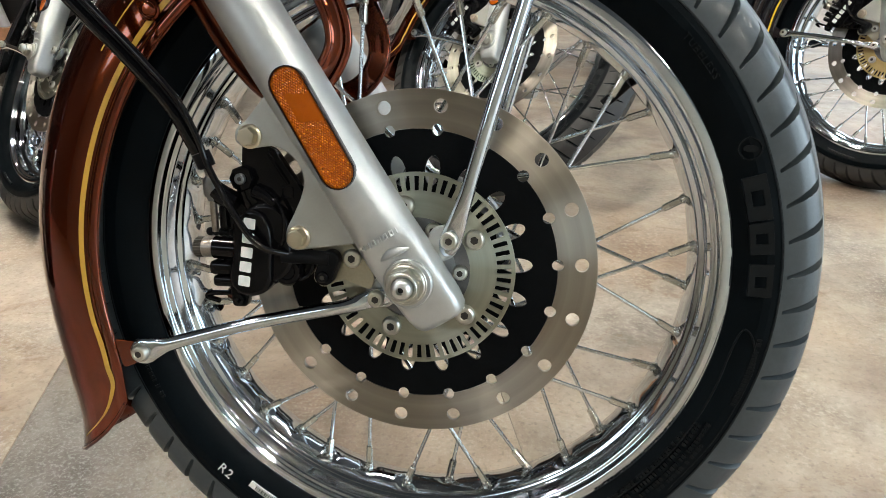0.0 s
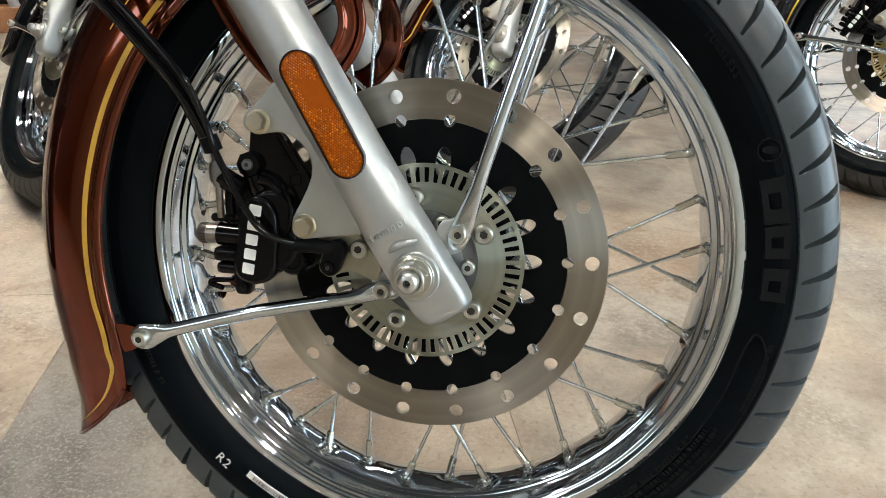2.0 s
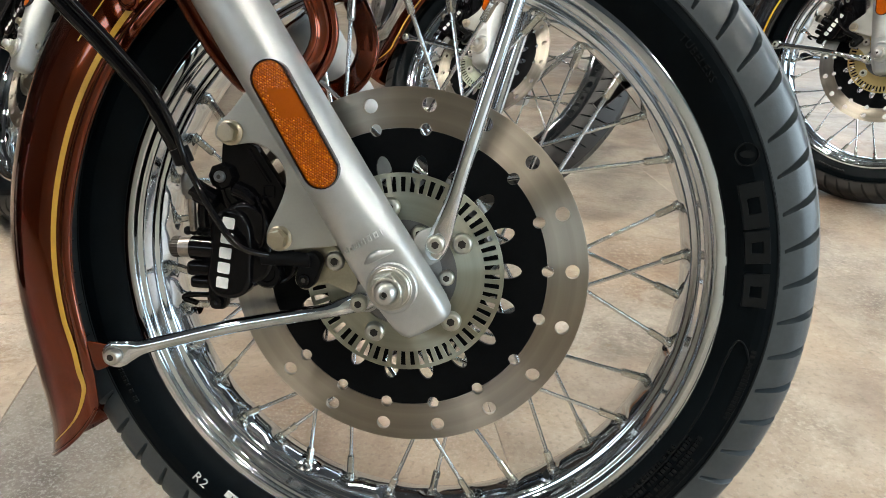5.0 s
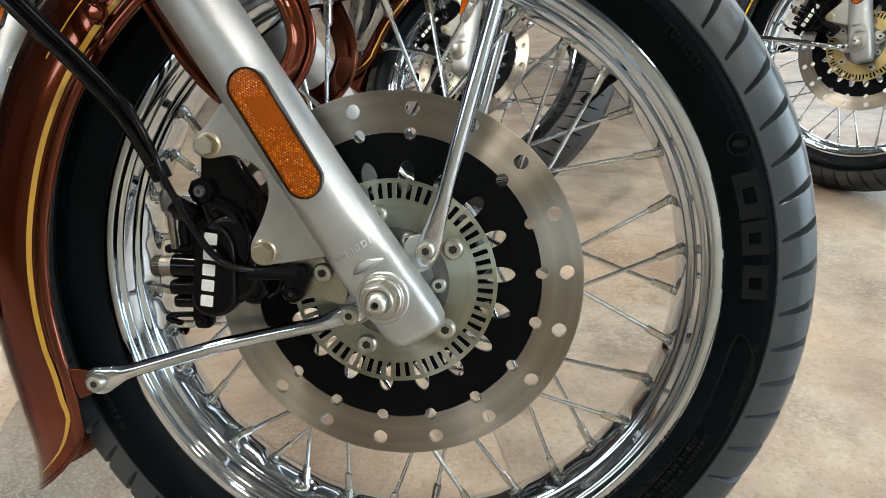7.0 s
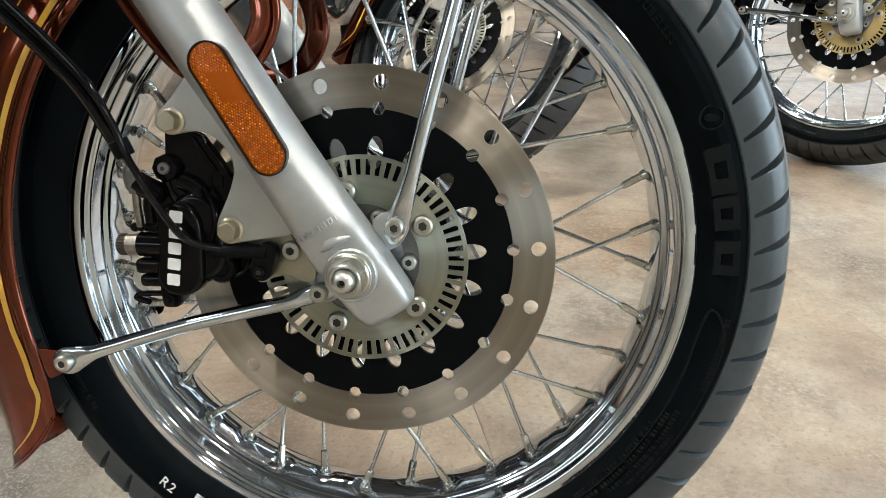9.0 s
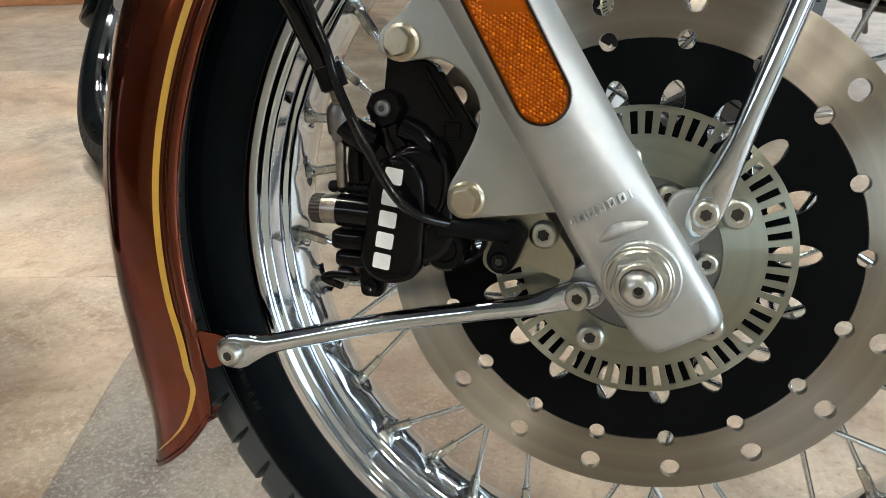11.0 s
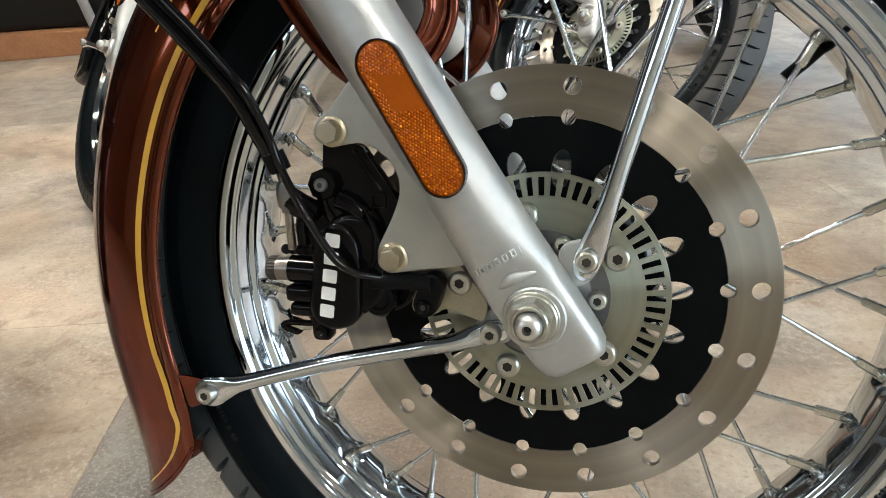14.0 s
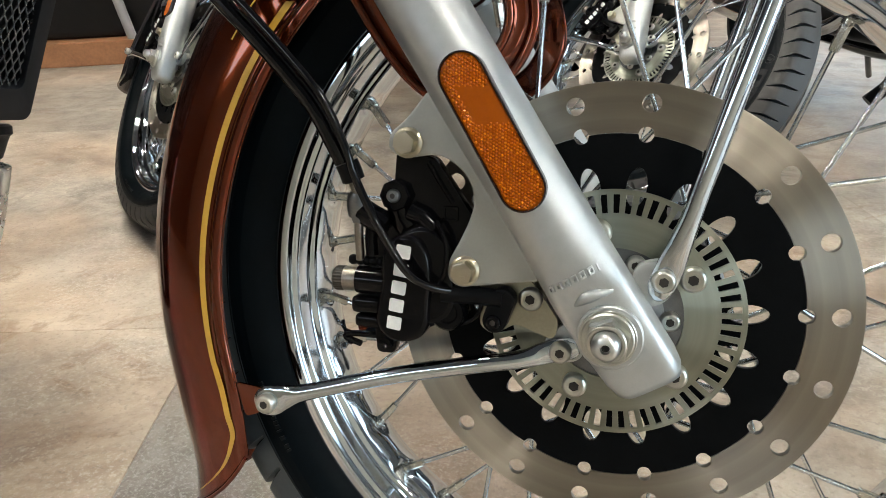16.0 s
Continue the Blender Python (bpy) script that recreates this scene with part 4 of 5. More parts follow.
def sensor(bike):
    tab = part("sensor_bracket", plate([rounded([(-0.0860, 0.0165), (-0.0500, 0.0245), (-0.0380, 0.0090), (-0.0300, -0.0020), (-0.0325, -0.0145), (-0.0560, -0.0060), (-0.0640, -0.0112), (-0.0710, -0.0142), (-0.0790, -0.0090), (-0.0775, 0.0010)], 0.005)], -0.0780, -0.0800, 0.0005), ZINC_PLATE, bike, "zinc-plated sensor bracket")
    body = part("speed_sensor", plate([capsule_loop((-0.0672, -0.0025), (-0.0628, 0.0100), 0.0076, 10)], -0.0800, -0.0915, 0.0018), BLACK_MATT, tab, "black moulded speed sensor")
    part("sensor_rod", sweep([(-0.1000, -0.0890, 0.0110), (-0.0800, -0.0890, 0.0118), (-0.0630, -0.0885, 0.0110)], circle(0.0055, 16)), BLACK_MATT, tab)
    socket_screw("sensor_bolt", body, -0.0676, -0.0030, -0.0912, 0.0046, BLACK_PART, "", 0.003)
    socket_screw("bracket_screw", tab, -0.0475, 0.0105, -0.0790, 0.0074, BOLT, "zinc-plated socket screw", 0.005)
    return tab


def hoses(bike):
    hose = part("brake_hose", tube([(-0.318, -0.100, 0.262), (-0.271, -0.100, 0.214), (-0.235, -0.100, 0.179), (-0.2090, -0.100, 0.154), (-0.1805, -0.100, 0.1235), (-0.1655, -0.099, 0.0985), (-0.1585, -0.097, 0.0840), (-0.1560, -0.095, 0.078)], 0.0054, 18, 10), HOSE, bike, "glossy black rubber brake hose")
    part("sensor_cable", tube([(-0.306, -0.107, 0.268), (-0.259, -0.107, 0.218), (-0.224, -0.107, 0.183), (-0.1978, -0.107, 0.1572), (-0.1715, -0.107, 0.1284), (-0.1568, -0.106, 0.1000), (-0.1510, -0.105, 0.0825), (-0.1435, -0.104, 0.0660), (-0.1335, -0.104, 0.0485),
                               (-0.1190, -0.104, 0.0275), (-0.1070, -0.100, 0.0180), (-0.0930, -0.090, 0.0130)], 0.0026, 12, 10), HOSE, hose, "black sensor cable")
    part("cable_clip", sweep([(-0.1573, -0.101, 0.0890), (-0.1553, -0.100, 0.0838), (-0.1537, -0.099, 0.0785)], [(x * 1.12, y) for x, y in circle(0.0064, 20)]), BLACK_MATT, hose, "black rubber cable clip")
    part("spring_guard", sweep([Vector((-0.1558, -0.0955, 0.0790)) + Vector((0.0018, 0.0045, -0.0100)) * (k / 24) for k in range(25)], circle(0.0030, 14), lambda t: (1.12, 1.12) if int(t * 24.01) % 3 else (0.88, 0.88)), PISTON, hose, "coiled steel spring guard")
    return hose


def stays(bike, side):
    """Chrome mudguard stays, flattened into rounded eyes at their bolted ends: rows of x, y, z, half width, half thickness."""
    rear = [(-0.0165, 0.0795, -0.0168, 0.0015, 0.0012), (-0.0185, 0.0795, -0.0172, 0.0050, 0.0024), (-0.0225, 0.0795, -0.0182, 0.0070, 0.0026), (-0.0300, 0.0800, -0.0200, 0.0074, 0.0026), (-0.0400, 0.0805, -0.0235, 0.0068, 0.0034),
            (-0.0520, 0.0830, -0.0275, 0.0056, 0.0052), (-0.0800, 0.0850, -0.0335, 0.0055, 0.0055), (-0.1300, 0.0860, -0.0460, 0.0055, 0.0055), (-0.1850, 0.0870, -0.0630, 0.0055, 0.0055), (-0.1990, 0.0875, -0.0675, 0.0060, 0.0050),
            (-0.2090, 0.0885, -0.0708, 0.0084, 0.0030), (-0.2150, 0.0895, -0.0730, 0.0100, 0.0024), (-0.2205, 0.0895, -0.0748, 0.0106, 0.0024), (-0.2262, 0.0895, -0.0765, 0.0088, 0.0024), (-0.2295, 0.0895, -0.0776, 0.0052, 0.0022), (-0.2307, 0.0895, -0.0780, 0.0010, 0.0012)]
    front = [(0.0236, 0.0795, 0.0165, 0.0015, 0.0012), (0.0245, 0.0795, 0.0185, 0.0052, 0.0022), (0.0262, 0.0795, 0.0235, 0.0076, 0.0022), (0.0285, 0.0795, 0.0300, 0.0080, 0.0022), (0.0312, 0.0797, 0.0380, 0.0078, 0.0028),
             (0.0350, 0.0800, 0.0500, 0.0066, 0.0042), (0.0392, 0.0800, 0.0640, 0.0058, 0.0052), (0.0450, 0.0800, 0.0860, 0.0056, 0.0056), (0.0600, 0.0800, 0.1420, 0.0056, 0.0056), (0.0760, 0.0795, 0.2000, 0.0056, 0.0056),
             (0.1010, 0.0790, 0.2900, 0.0056, 0.0056), (0.1090, 0.0780, 0.3230, 0.0056, 0.0040)]
    made = []
    for name, rows, bolts in (("rear_stay", rear, ((-0.0280, -0.0195), (-0.2203, -0.0748))), ("front_stay", front, ((0.0275, 0.0285),))):
        pts = spline([(x, side * y, z) for x, y, z, _, _ in rows], 6)
        at = np.linspace(0, 1, len(rows))
        stay = part(name, sweep(pts, circle(1.0, 20), lambda t: (float(np.interp(t, at, [r[3] for r in rows])), float(np.interp(t, at, [r[4] for r in rows])))), CHROME, bike, "chrome-plated tubular mudguard stay", sharp=60)
        if side < 0:
            for k, (x, z) in enumerate(bolts):
                socket_screw("stay_bolt", stay, x, z, -0.0825 if k == 0 else -0.0917, 0.0068, BOLT, "zinc-plated socket bolt", 0.0058)
        made.append(stay)
    return made


CROWN = [(58, 0.347), (120, 0.3500), (148, 0.3535), (162, 0.3545), (172, 0.3560), (180, 0.3560), (190, 0.3562), (196, 0.3572), (201, 0.3602), (206, 0.3660), (209, 0.3770), (211, 0.3890), (213, 0.4020)]
EDGE = [(58, 0.262), (120, 0.2620), (148, 0.2620), (165, 0.2615), (180, 0.2635), (196, 0.2640), (200, 0.2668), (203.6, 0.2730), (207.7, 0.2840), (213, 0.2960)]
TAIL = [(0.0, 207.4), (0.05, 208.1), (0.107, 208.9), (0.19, 209.8), (0.31, 210.7), (0.46, 211.3), (0.70, 211.8), (0.90, 211.7), (1.0, 211.2)]
SKIN = [(0.0735, 0.0), (0.0758, 0.0035), (0.0762, 0.007), (0.0750, 0.0105), (0.0730, 0.0125), (0.0732, 0.0150), (0.0738, 0.0200), (0.0732, 0.0310), (0.0716, 0.0430), (0.0688, 0.0555), (0.0664, 0.0625), (0.0648, 0.0655), (0.0610, 0.0720), (0.0560, 0.0790), (0.0500, 0.0860), (0.0430, 0.0930), (0.0350, 0.0995), (0.0260, 0.1048), (0.0165, 0.1090), (0.0075, 0.1115), (0.0, 0.1125)]


def graph(table, x):
    for (x0, y0), (x1, y1) in zip(table, table[1:]):
        if x <= x1:
            t = (x - x0) / (x1 - x0)
            t = max(0.0, t)
            return y0 + (y1 - y0) * t
    return table[-1][1]


def smooth_graph(table, x):
    reach = max(0.0, min(1.0, (212.9 - x) / 8))
    return sum(graph(table, x + d * reach) for d in (-3, -1.5, 0, 1.5, 3)) / 5


def guard_point(angle, y, f, side=1, lift=0.0):
    """A place on the mudguard's skin; f runs 0 at the lower edge to 0.1125 at the crown."""
    e, c = smooth_graph(EDGE, angle), smooth_graph(CROWN, angle)
    narrow = 1 - 0.16 * max(0.0, (angle - 200) / 12) ** 1.5
    if f < 0.0125:
        y += (0.0731 - y) * 0.8 * max(0.0, min(1.0, (angle - 197) / 6))
    r = e + (c - e) * f / 0.1125
    a = radians(angle)
    return Vector(((r + lift * f / 0.1125) * math.cos(a), side * (y * narrow + lift * (1 - f / 0.1125)), (r + lift * f / 0.1125) * math.sin(a)))


def guard_end(f):
    """The angle at which the tail ends: a bowed lower edge with a rounded tip."""
    return graph(TAIL, f / 0.1125)


def mudguard(bike, paint, line):
    """A long guard that ends in a flared tail."""
    bm = bmesh.new()
    rows = [(-y, f) for y, f in SKIN] + [(y, f) for y, f in SKIN[-2::-1]]
    cols = []
    n = 150
    for i in range(n + 1):
        col = []
        for y, f in rows:
            end = guard_end(f)
            a = 60 + (end - 60) * i / n
            q = guard_point(a, abs(y), f)
            col.append(bm.verts.new((q.x, math.copysign(q.y, y) if y else 0.0, q.z)))
        cols.append(col)
    for c, d in zip(cols, cols[1:]):
        for j in range(len(rows) - 1):
            bm.faces.new((c[j], c[j + 1], d[j + 1], d[j]))
    bmesh.ops.recalc_face_normals(bm, faces=bm.faces[:])
    guard = part("mudguard", bm, paint, bike, "deeply valanced front mudguard with a gold line", sharp=60)
    s = guard.modifiers.new("sheet", "SOLIDIFY")
    s.thickness, s.offset = 0.0016, -1

    def stripe(name, run, width, side):
        """A thin raised line: run is a list of (angle, f)."""
        b = bmesh.new()
        last = None
        for a, f in run:
            y = np.interp(f, [q for _, q in SKIN], [p for p, _ in SKIN])
            w = width / 2
            y0 = np.interp(f - w, [q for _, q in SKIN], [p for p, _ in SKIN])
            y1 = np.interp(f + w, [q for _, q in SKIN], [p for p, _ in SKIN])
            pair = [guard_point(a, float(y0) + 0.0004, f - w, side, 0.0003), guard_point(a, float(y) + 0.0005, f, side, 0.0003), guard_point(a, float(y1) + 0.0004, f + w, side, 0.0003)]
            vs = [b.verts.new(v) for v in pair]
            if last:
                b.faces.new((last[0], last[1], vs[1], vs[0]))
                b.faces.new((last[1], last[2], vs[2], vs[1]))
            last = vs
        bmesh.ops.recalc_face_normals(b, faces=b.faces[:])
        if sum(f.normal.y for f in b.faces) * side < 0:
            bmesh.ops.reverse_faces(b, faces=b.faces[:])
        return part(name, b, line, guard, "painted gold line")
    for side in (NEAR, FAR):
        rows_ = [(float(np.interp(f, [q for _, q in SKIN], [p for p, _ in SKIN])), f) for f in np.linspace(0.004, 0.094, 26)]
        part("rolled_lip", sweep([guard_point(guard_end(f) - 0.25, y + 0.0002, f, side) for y, f in rows_], circle(0.0017, 8)), paint, guard, sharp=60)
        bend = spline([(192, 0.0185, 0), (196, 0.0168, 0), (200.4, 0.0158, 0), (202.7, 0.0138, 0), (204.2, 0.0150, 0), (206.1, 0.0214, 0), (207.4, 0.0295, 0), (208.2, 0.0385, 0), (209.0, 0.0520, 0), (209.9, 0.0750, 0)], 6)
        run = [(62 + (192 - 62) * i / 70, 0.0185) for i in range(70)] + [(q.x, q.y) for q in bend]
        stripe("pinstripe", run, 0.0052, side)
        stripe("thin_pinstripe", [(64 + (147 - 64) * i / 50, 0.0440) for i in range(51)], 0.0016, side)
        # pressed pad round the bracket's bolt
        pad = bmesh.new()
        grid = []
        for a, la in ((117, 0), (118, 1), (122, 1), (126, 1), (130, 1), (134, 1), (136.6, 1), (137.5, 0)):
            row = []
            for f, lf in ((0.0240, 0), (0.0255, 1), (0.034, 1), (0.043, 1), (0.052, 1), (0.0600, 1), (0.0615, 0)):
                q = guard_point(a, float(np.interp(f, [v for _, v in SKIN], [u for u, _ in SKIN])) + (0.0024 if la and lf else -0.0004), f, side)
                row.append(pad.verts.new(q))
            grid.append(row)
        for r0, r1 in zip(grid, grid[1:]):
            for k in range(len(r0) - 1):
                pad.faces.new((r0[k], r0[k + 1], r1[k + 1], r1[k]))
        bmesh.ops.recalc_face_normals(pad, faces=pad.faces[:])
        if sum(f.normal.y for f in pad.faces) * side < 0:
            bmesh.ops.reverse_faces(pad, faces=pad.faces[:])
        part("pressed_pad", pad, paint, guard, sharp=60)
        # looped bracket that carries the guard on the fork leg
        path = spline([(x, side * y, z) for x, y, z in ((-0.187, 0.0725, 0.242), (-0.163, 0.069, 0.198), (-0.139, 0.066, 0.160), (-0.116, 0.064, 0.137), (-0.094, 0.063, 0.134), (-0.074, 0.063, 0.146),
                                                        (-0.0625, 0.063, 0.168), (-0.0645, 0.064, 0.190), (-0.076, 0.066, 0.216), (-0.091, 0.069, 0.246), (-0.100, 0.072, 0.266))], 18)
        w = 0.0100
        sec = [(-w, 0.0), (-w - 0.0006, 0.0022), (-w + 0.0006, 0.0042), (-w + 0.0028, 0.0046), (-w + 0.0050, 0.0034), (-w * 0.45, 0.0014), (0.0, 0.0008), (w * 0.45, 0.0014),
               (w - 0.0050, 0.0034), (w - 0.0028, 0.0046), (w - 0.0006, 0.0042), (w + 0.0006, 0.0022), (w, 0.0), (w - 0.004, -0.0012), (-w + 0.004, -0.0012)]
        part("guard_bracket", sweep(path, sec, up=(0, side, 0)), paint, guard, "looped pressed-steel bracket in body colour", sharp=75)
        tab = [(-0.2560, -0.0715), (-0.2380, -0.0728), (-0.2250, -0.0765), (-0.2290, -0.0880), (-0.2480, -0.0970)]
        part("stay_tab", plate([rounded(tab, 0.004)], side * 0.0722, side * 0.0742, 0.0006), paint, guard)
        if side < 0:
            rivet = lathe([(0, 0.0080), (-0.0012, 0.0080), (-0.0018, 0.0066), (-0.0036, 0.0062), (-0.0046, 0.0052), (-0.0050, 0.0036), (-0.0051, 1e-5)], 28)
            part("guard_rivet", moved(rivet, Matrix.Translation((-0.2050, -0.0758, 0.1920))), paint, guard)
    return guard


def radiator(bike):
    lo, hi = 0.0, 0.330
    m = Matrix.Translation((-0.643, 0, 0.104)) @ Matrix.Rotation(radians(21.7), 4, "Y")
    rad = part("radiator", moved(merge(plate_x(rounded([(-0.145, lo), (0.135, lo), (0.135, hi), (-0.145, hi)], 0.012), rounded([(-0.128, lo + 0.035), (0.118, lo + 0.035), (0.118, hi - 0.02), (-0.128, hi - 0.02)], 0.010), -0.03, 0.012)),
                                 m), RAD_FRAME, bike, "black radiator behind a wire mesh guard")
    part("core", moved(box(-0.028, -0.018, -0.130, 0.120, lo + 0.030, hi - 0.018), m), RAD_CORE, rad)
    wires = []
    step, rise = 0.0088, 0.0105
    for k in range(29):
        y = -0.124 + step * k
        for s in (1, -1):
            pts = []
            for i in range(0, 40):
                z = lo + 0.036 + rise * i
                if z < hi - 0.021:
                    pts.append((0.004 + 0.0012 * s * (-1) ** i, y + s * (step / 4 - 0.0006) * (-1) ** i + (step / 2 if s < 0 else 0), z))
            wires.append(sweep(pts, circle(0.0012, 5), up=(1, 0, 0)))
    part("wire_mesh", moved(merge(*wires), m), RAD_MESH, rad, "black diamond wire mesh")
    part("horn", moved(lathe([(0.0, 1e-5), (0.0, 0.036), (-0.002, 0.0385), (-0.009, 0.0385), (-0.011, 0.036), (-0.016, 0.034), (-0.030, 0.029), (-0.038, 0.019), (-0.041, 1e-5)], 48),
                       Matrix.Translation((-0.568, 0.0, 0.100)) @ Matrix.Rotation(radians(90), 4, "X")), BLACK_MATT, bike, "black round horn under the radiator")
    part("frame_tube", sweep(spline([(-0.566, 0.030, 0.062), (-0.572, 0.030, 0.040), (-0.588, 0.030, -0.01), (-0.63, 0.030, -0.09)], 8), circle(0.012, 20)), POLISHED, bike, "bare steel frame tube")
    return rad


def plate_x(outer, inner, x0, x1):
    """A flat frame in the yz plane."""
    bm = plate([outer, inner], x0, x1, 0.0015)
    for v in bm.verts:
        v.co = Vector((v.co.y, v.co.x, v.co.z))
    bmesh.ops.recalc_face_normals(bm, faces=bm.faces[:])
    return bm


def motorcycle(paint, line, label):
    bike = new("motorcycle")
    tagged(bike, label, "motorcycle", "parked motorcycles")
    front_wheel(bike)
    brake_disc(bike)
    tone_ring(bike)
    near = fork_leg(bike, NEAR)
    fork_leg(bike, FAR)
    fork_details(near)
    reflector(bike)
    caliper_bracket(bike)
    caliper(bike)
    sensor(bike)
    hoses(bike)
    stays(bike, NEAR)
    stays(bike, FAR)
    mudguard(bike, paint, line)
    radiator(bike)
    part("axle", sweep([(0, -0.075, 0), (0, 0, 0), (0, 0.112, 0)], circle(0.0085, 20), up=(1, 0, 0)), POLISHED, bike)
    return bike


def parked(x, y, heading, lean, z=0.311, twist=-1.2):
    """The pose of a motorcycle's front axle; it leans to its left on its side stand."""
    return Matrix.Translation((x, y, z)) @ Matrix.Rotation(radians(heading), 4, "Z") @ Matrix.Rotation(radians(-lean), 4, "X") @ Matrix.Rotation(radians(twist), 4, "Y")


def engine(bike, pose_, cooled=True):
    """The dark lower body behind a front wheel: crankcase, finned cylinder, exhaust and frame tube, in their own pose."""
    # uncooled engine is unseen; its case is enlarged to darken the mudguard's reflection
    wide = 0.0 if cooled else 0.035
    case = part("crankcase", moved(merge(box(-1.08, -0.70, -0.13, 0.13, -0.12 - wide, 0.16 + wide, 0.06, 4), moved(disc_axis_y(-0.15, -0.13, 0.115, 48, 0.01), Matrix.Translation((-0.84, 0, 0.0)))), pose_), BLACK_MATT, bike, "black crankcase with a round cover")
    part("clutch_cover", moved(merge(lathe([(-0.13, 0.105), (-0.165, 0.10), (-0.172, 0.09), (-0.172, 1e-5)], 48)), pose_ @ Matrix.Translation((-0.98, 0, 0.0))), POLISHED, case, "polished round engine cover")
    fins = [box(-0.95, -0.74, -0.10, 0.10, 0.17 + 0.022 * k, 0.178 + 0.022 * k, 0.003, 1) for k in range(11)]
    part("cylinder", moved(merge(box(-0.92, -0.77, -0.075, 0.075, 0.14, 0.42, 0.01), *fins), pose_), CAST, bike, "finned aluminium cylinder")
    part("exhaust_pipe", moved(tube([(-0.76, -0.06, 0.36), (-0.68, -0.09, 0.30), (-0.655, -0.115, 0.16), (-0.68, -0.135, 0.0), (-0.78, -0.155, -0.10), (-1.0, -0.165, -0.125), (-1.5, -0.175, -0.11)], 0.021, 20), pose_), CHROME, bike, "chrome exhaust pipe")
    if not cooled:
        return
    part("frame_tube", moved(tube([(-0.50, 0.0, 0.62), (-0.60, 0.0, 0.30), (-0.66, 0.03, 0.0), (-0.72, 0.05, -0.13), (-1.2, 0.06, -0.14)], 0.018, 18), pose_), BLACK_PAINT, bike, "black frame tube")
    part("radiator", moved(box(-0.665, -0.63, -0.13, 0.13, 0.06, 0.40, 0.01), pose_), RAD_FRAME, bike, "black radiator")


def loft(rows, n=24, power=2.6):
    """Rounded body from cross sections along x: rows of x, half width, low z, high z."""
    bm = bmesh.new()
    rings = []
    for x, w, lo, hi in rows:
        ring = []
        for k in range(n):
            a = 2 * math.pi * k / n
            c, s = math.cos(a), math.sin(a)
            ring.append(bm.verts.new((x, w * math.copysign(abs(c) ** (2 / power), c), (lo + hi) / 2 + (hi - lo) / 2 * math.copysign(abs(s) ** (2 / power), s))))
        rings.append(ring)
    for r0, r1 in zip(rings, rings[1:]):
        for k in range(n):
            bm.faces.new((r0[k], r0[(k + 1) % n], r1[(k + 1) % n], r1[k]))
    bm.faces.new(rings[0])
    bm.faces.new(rings[-1])
    bmesh.ops.recalc_face_normals(bm, faces=bm.faces[:])
    return bm


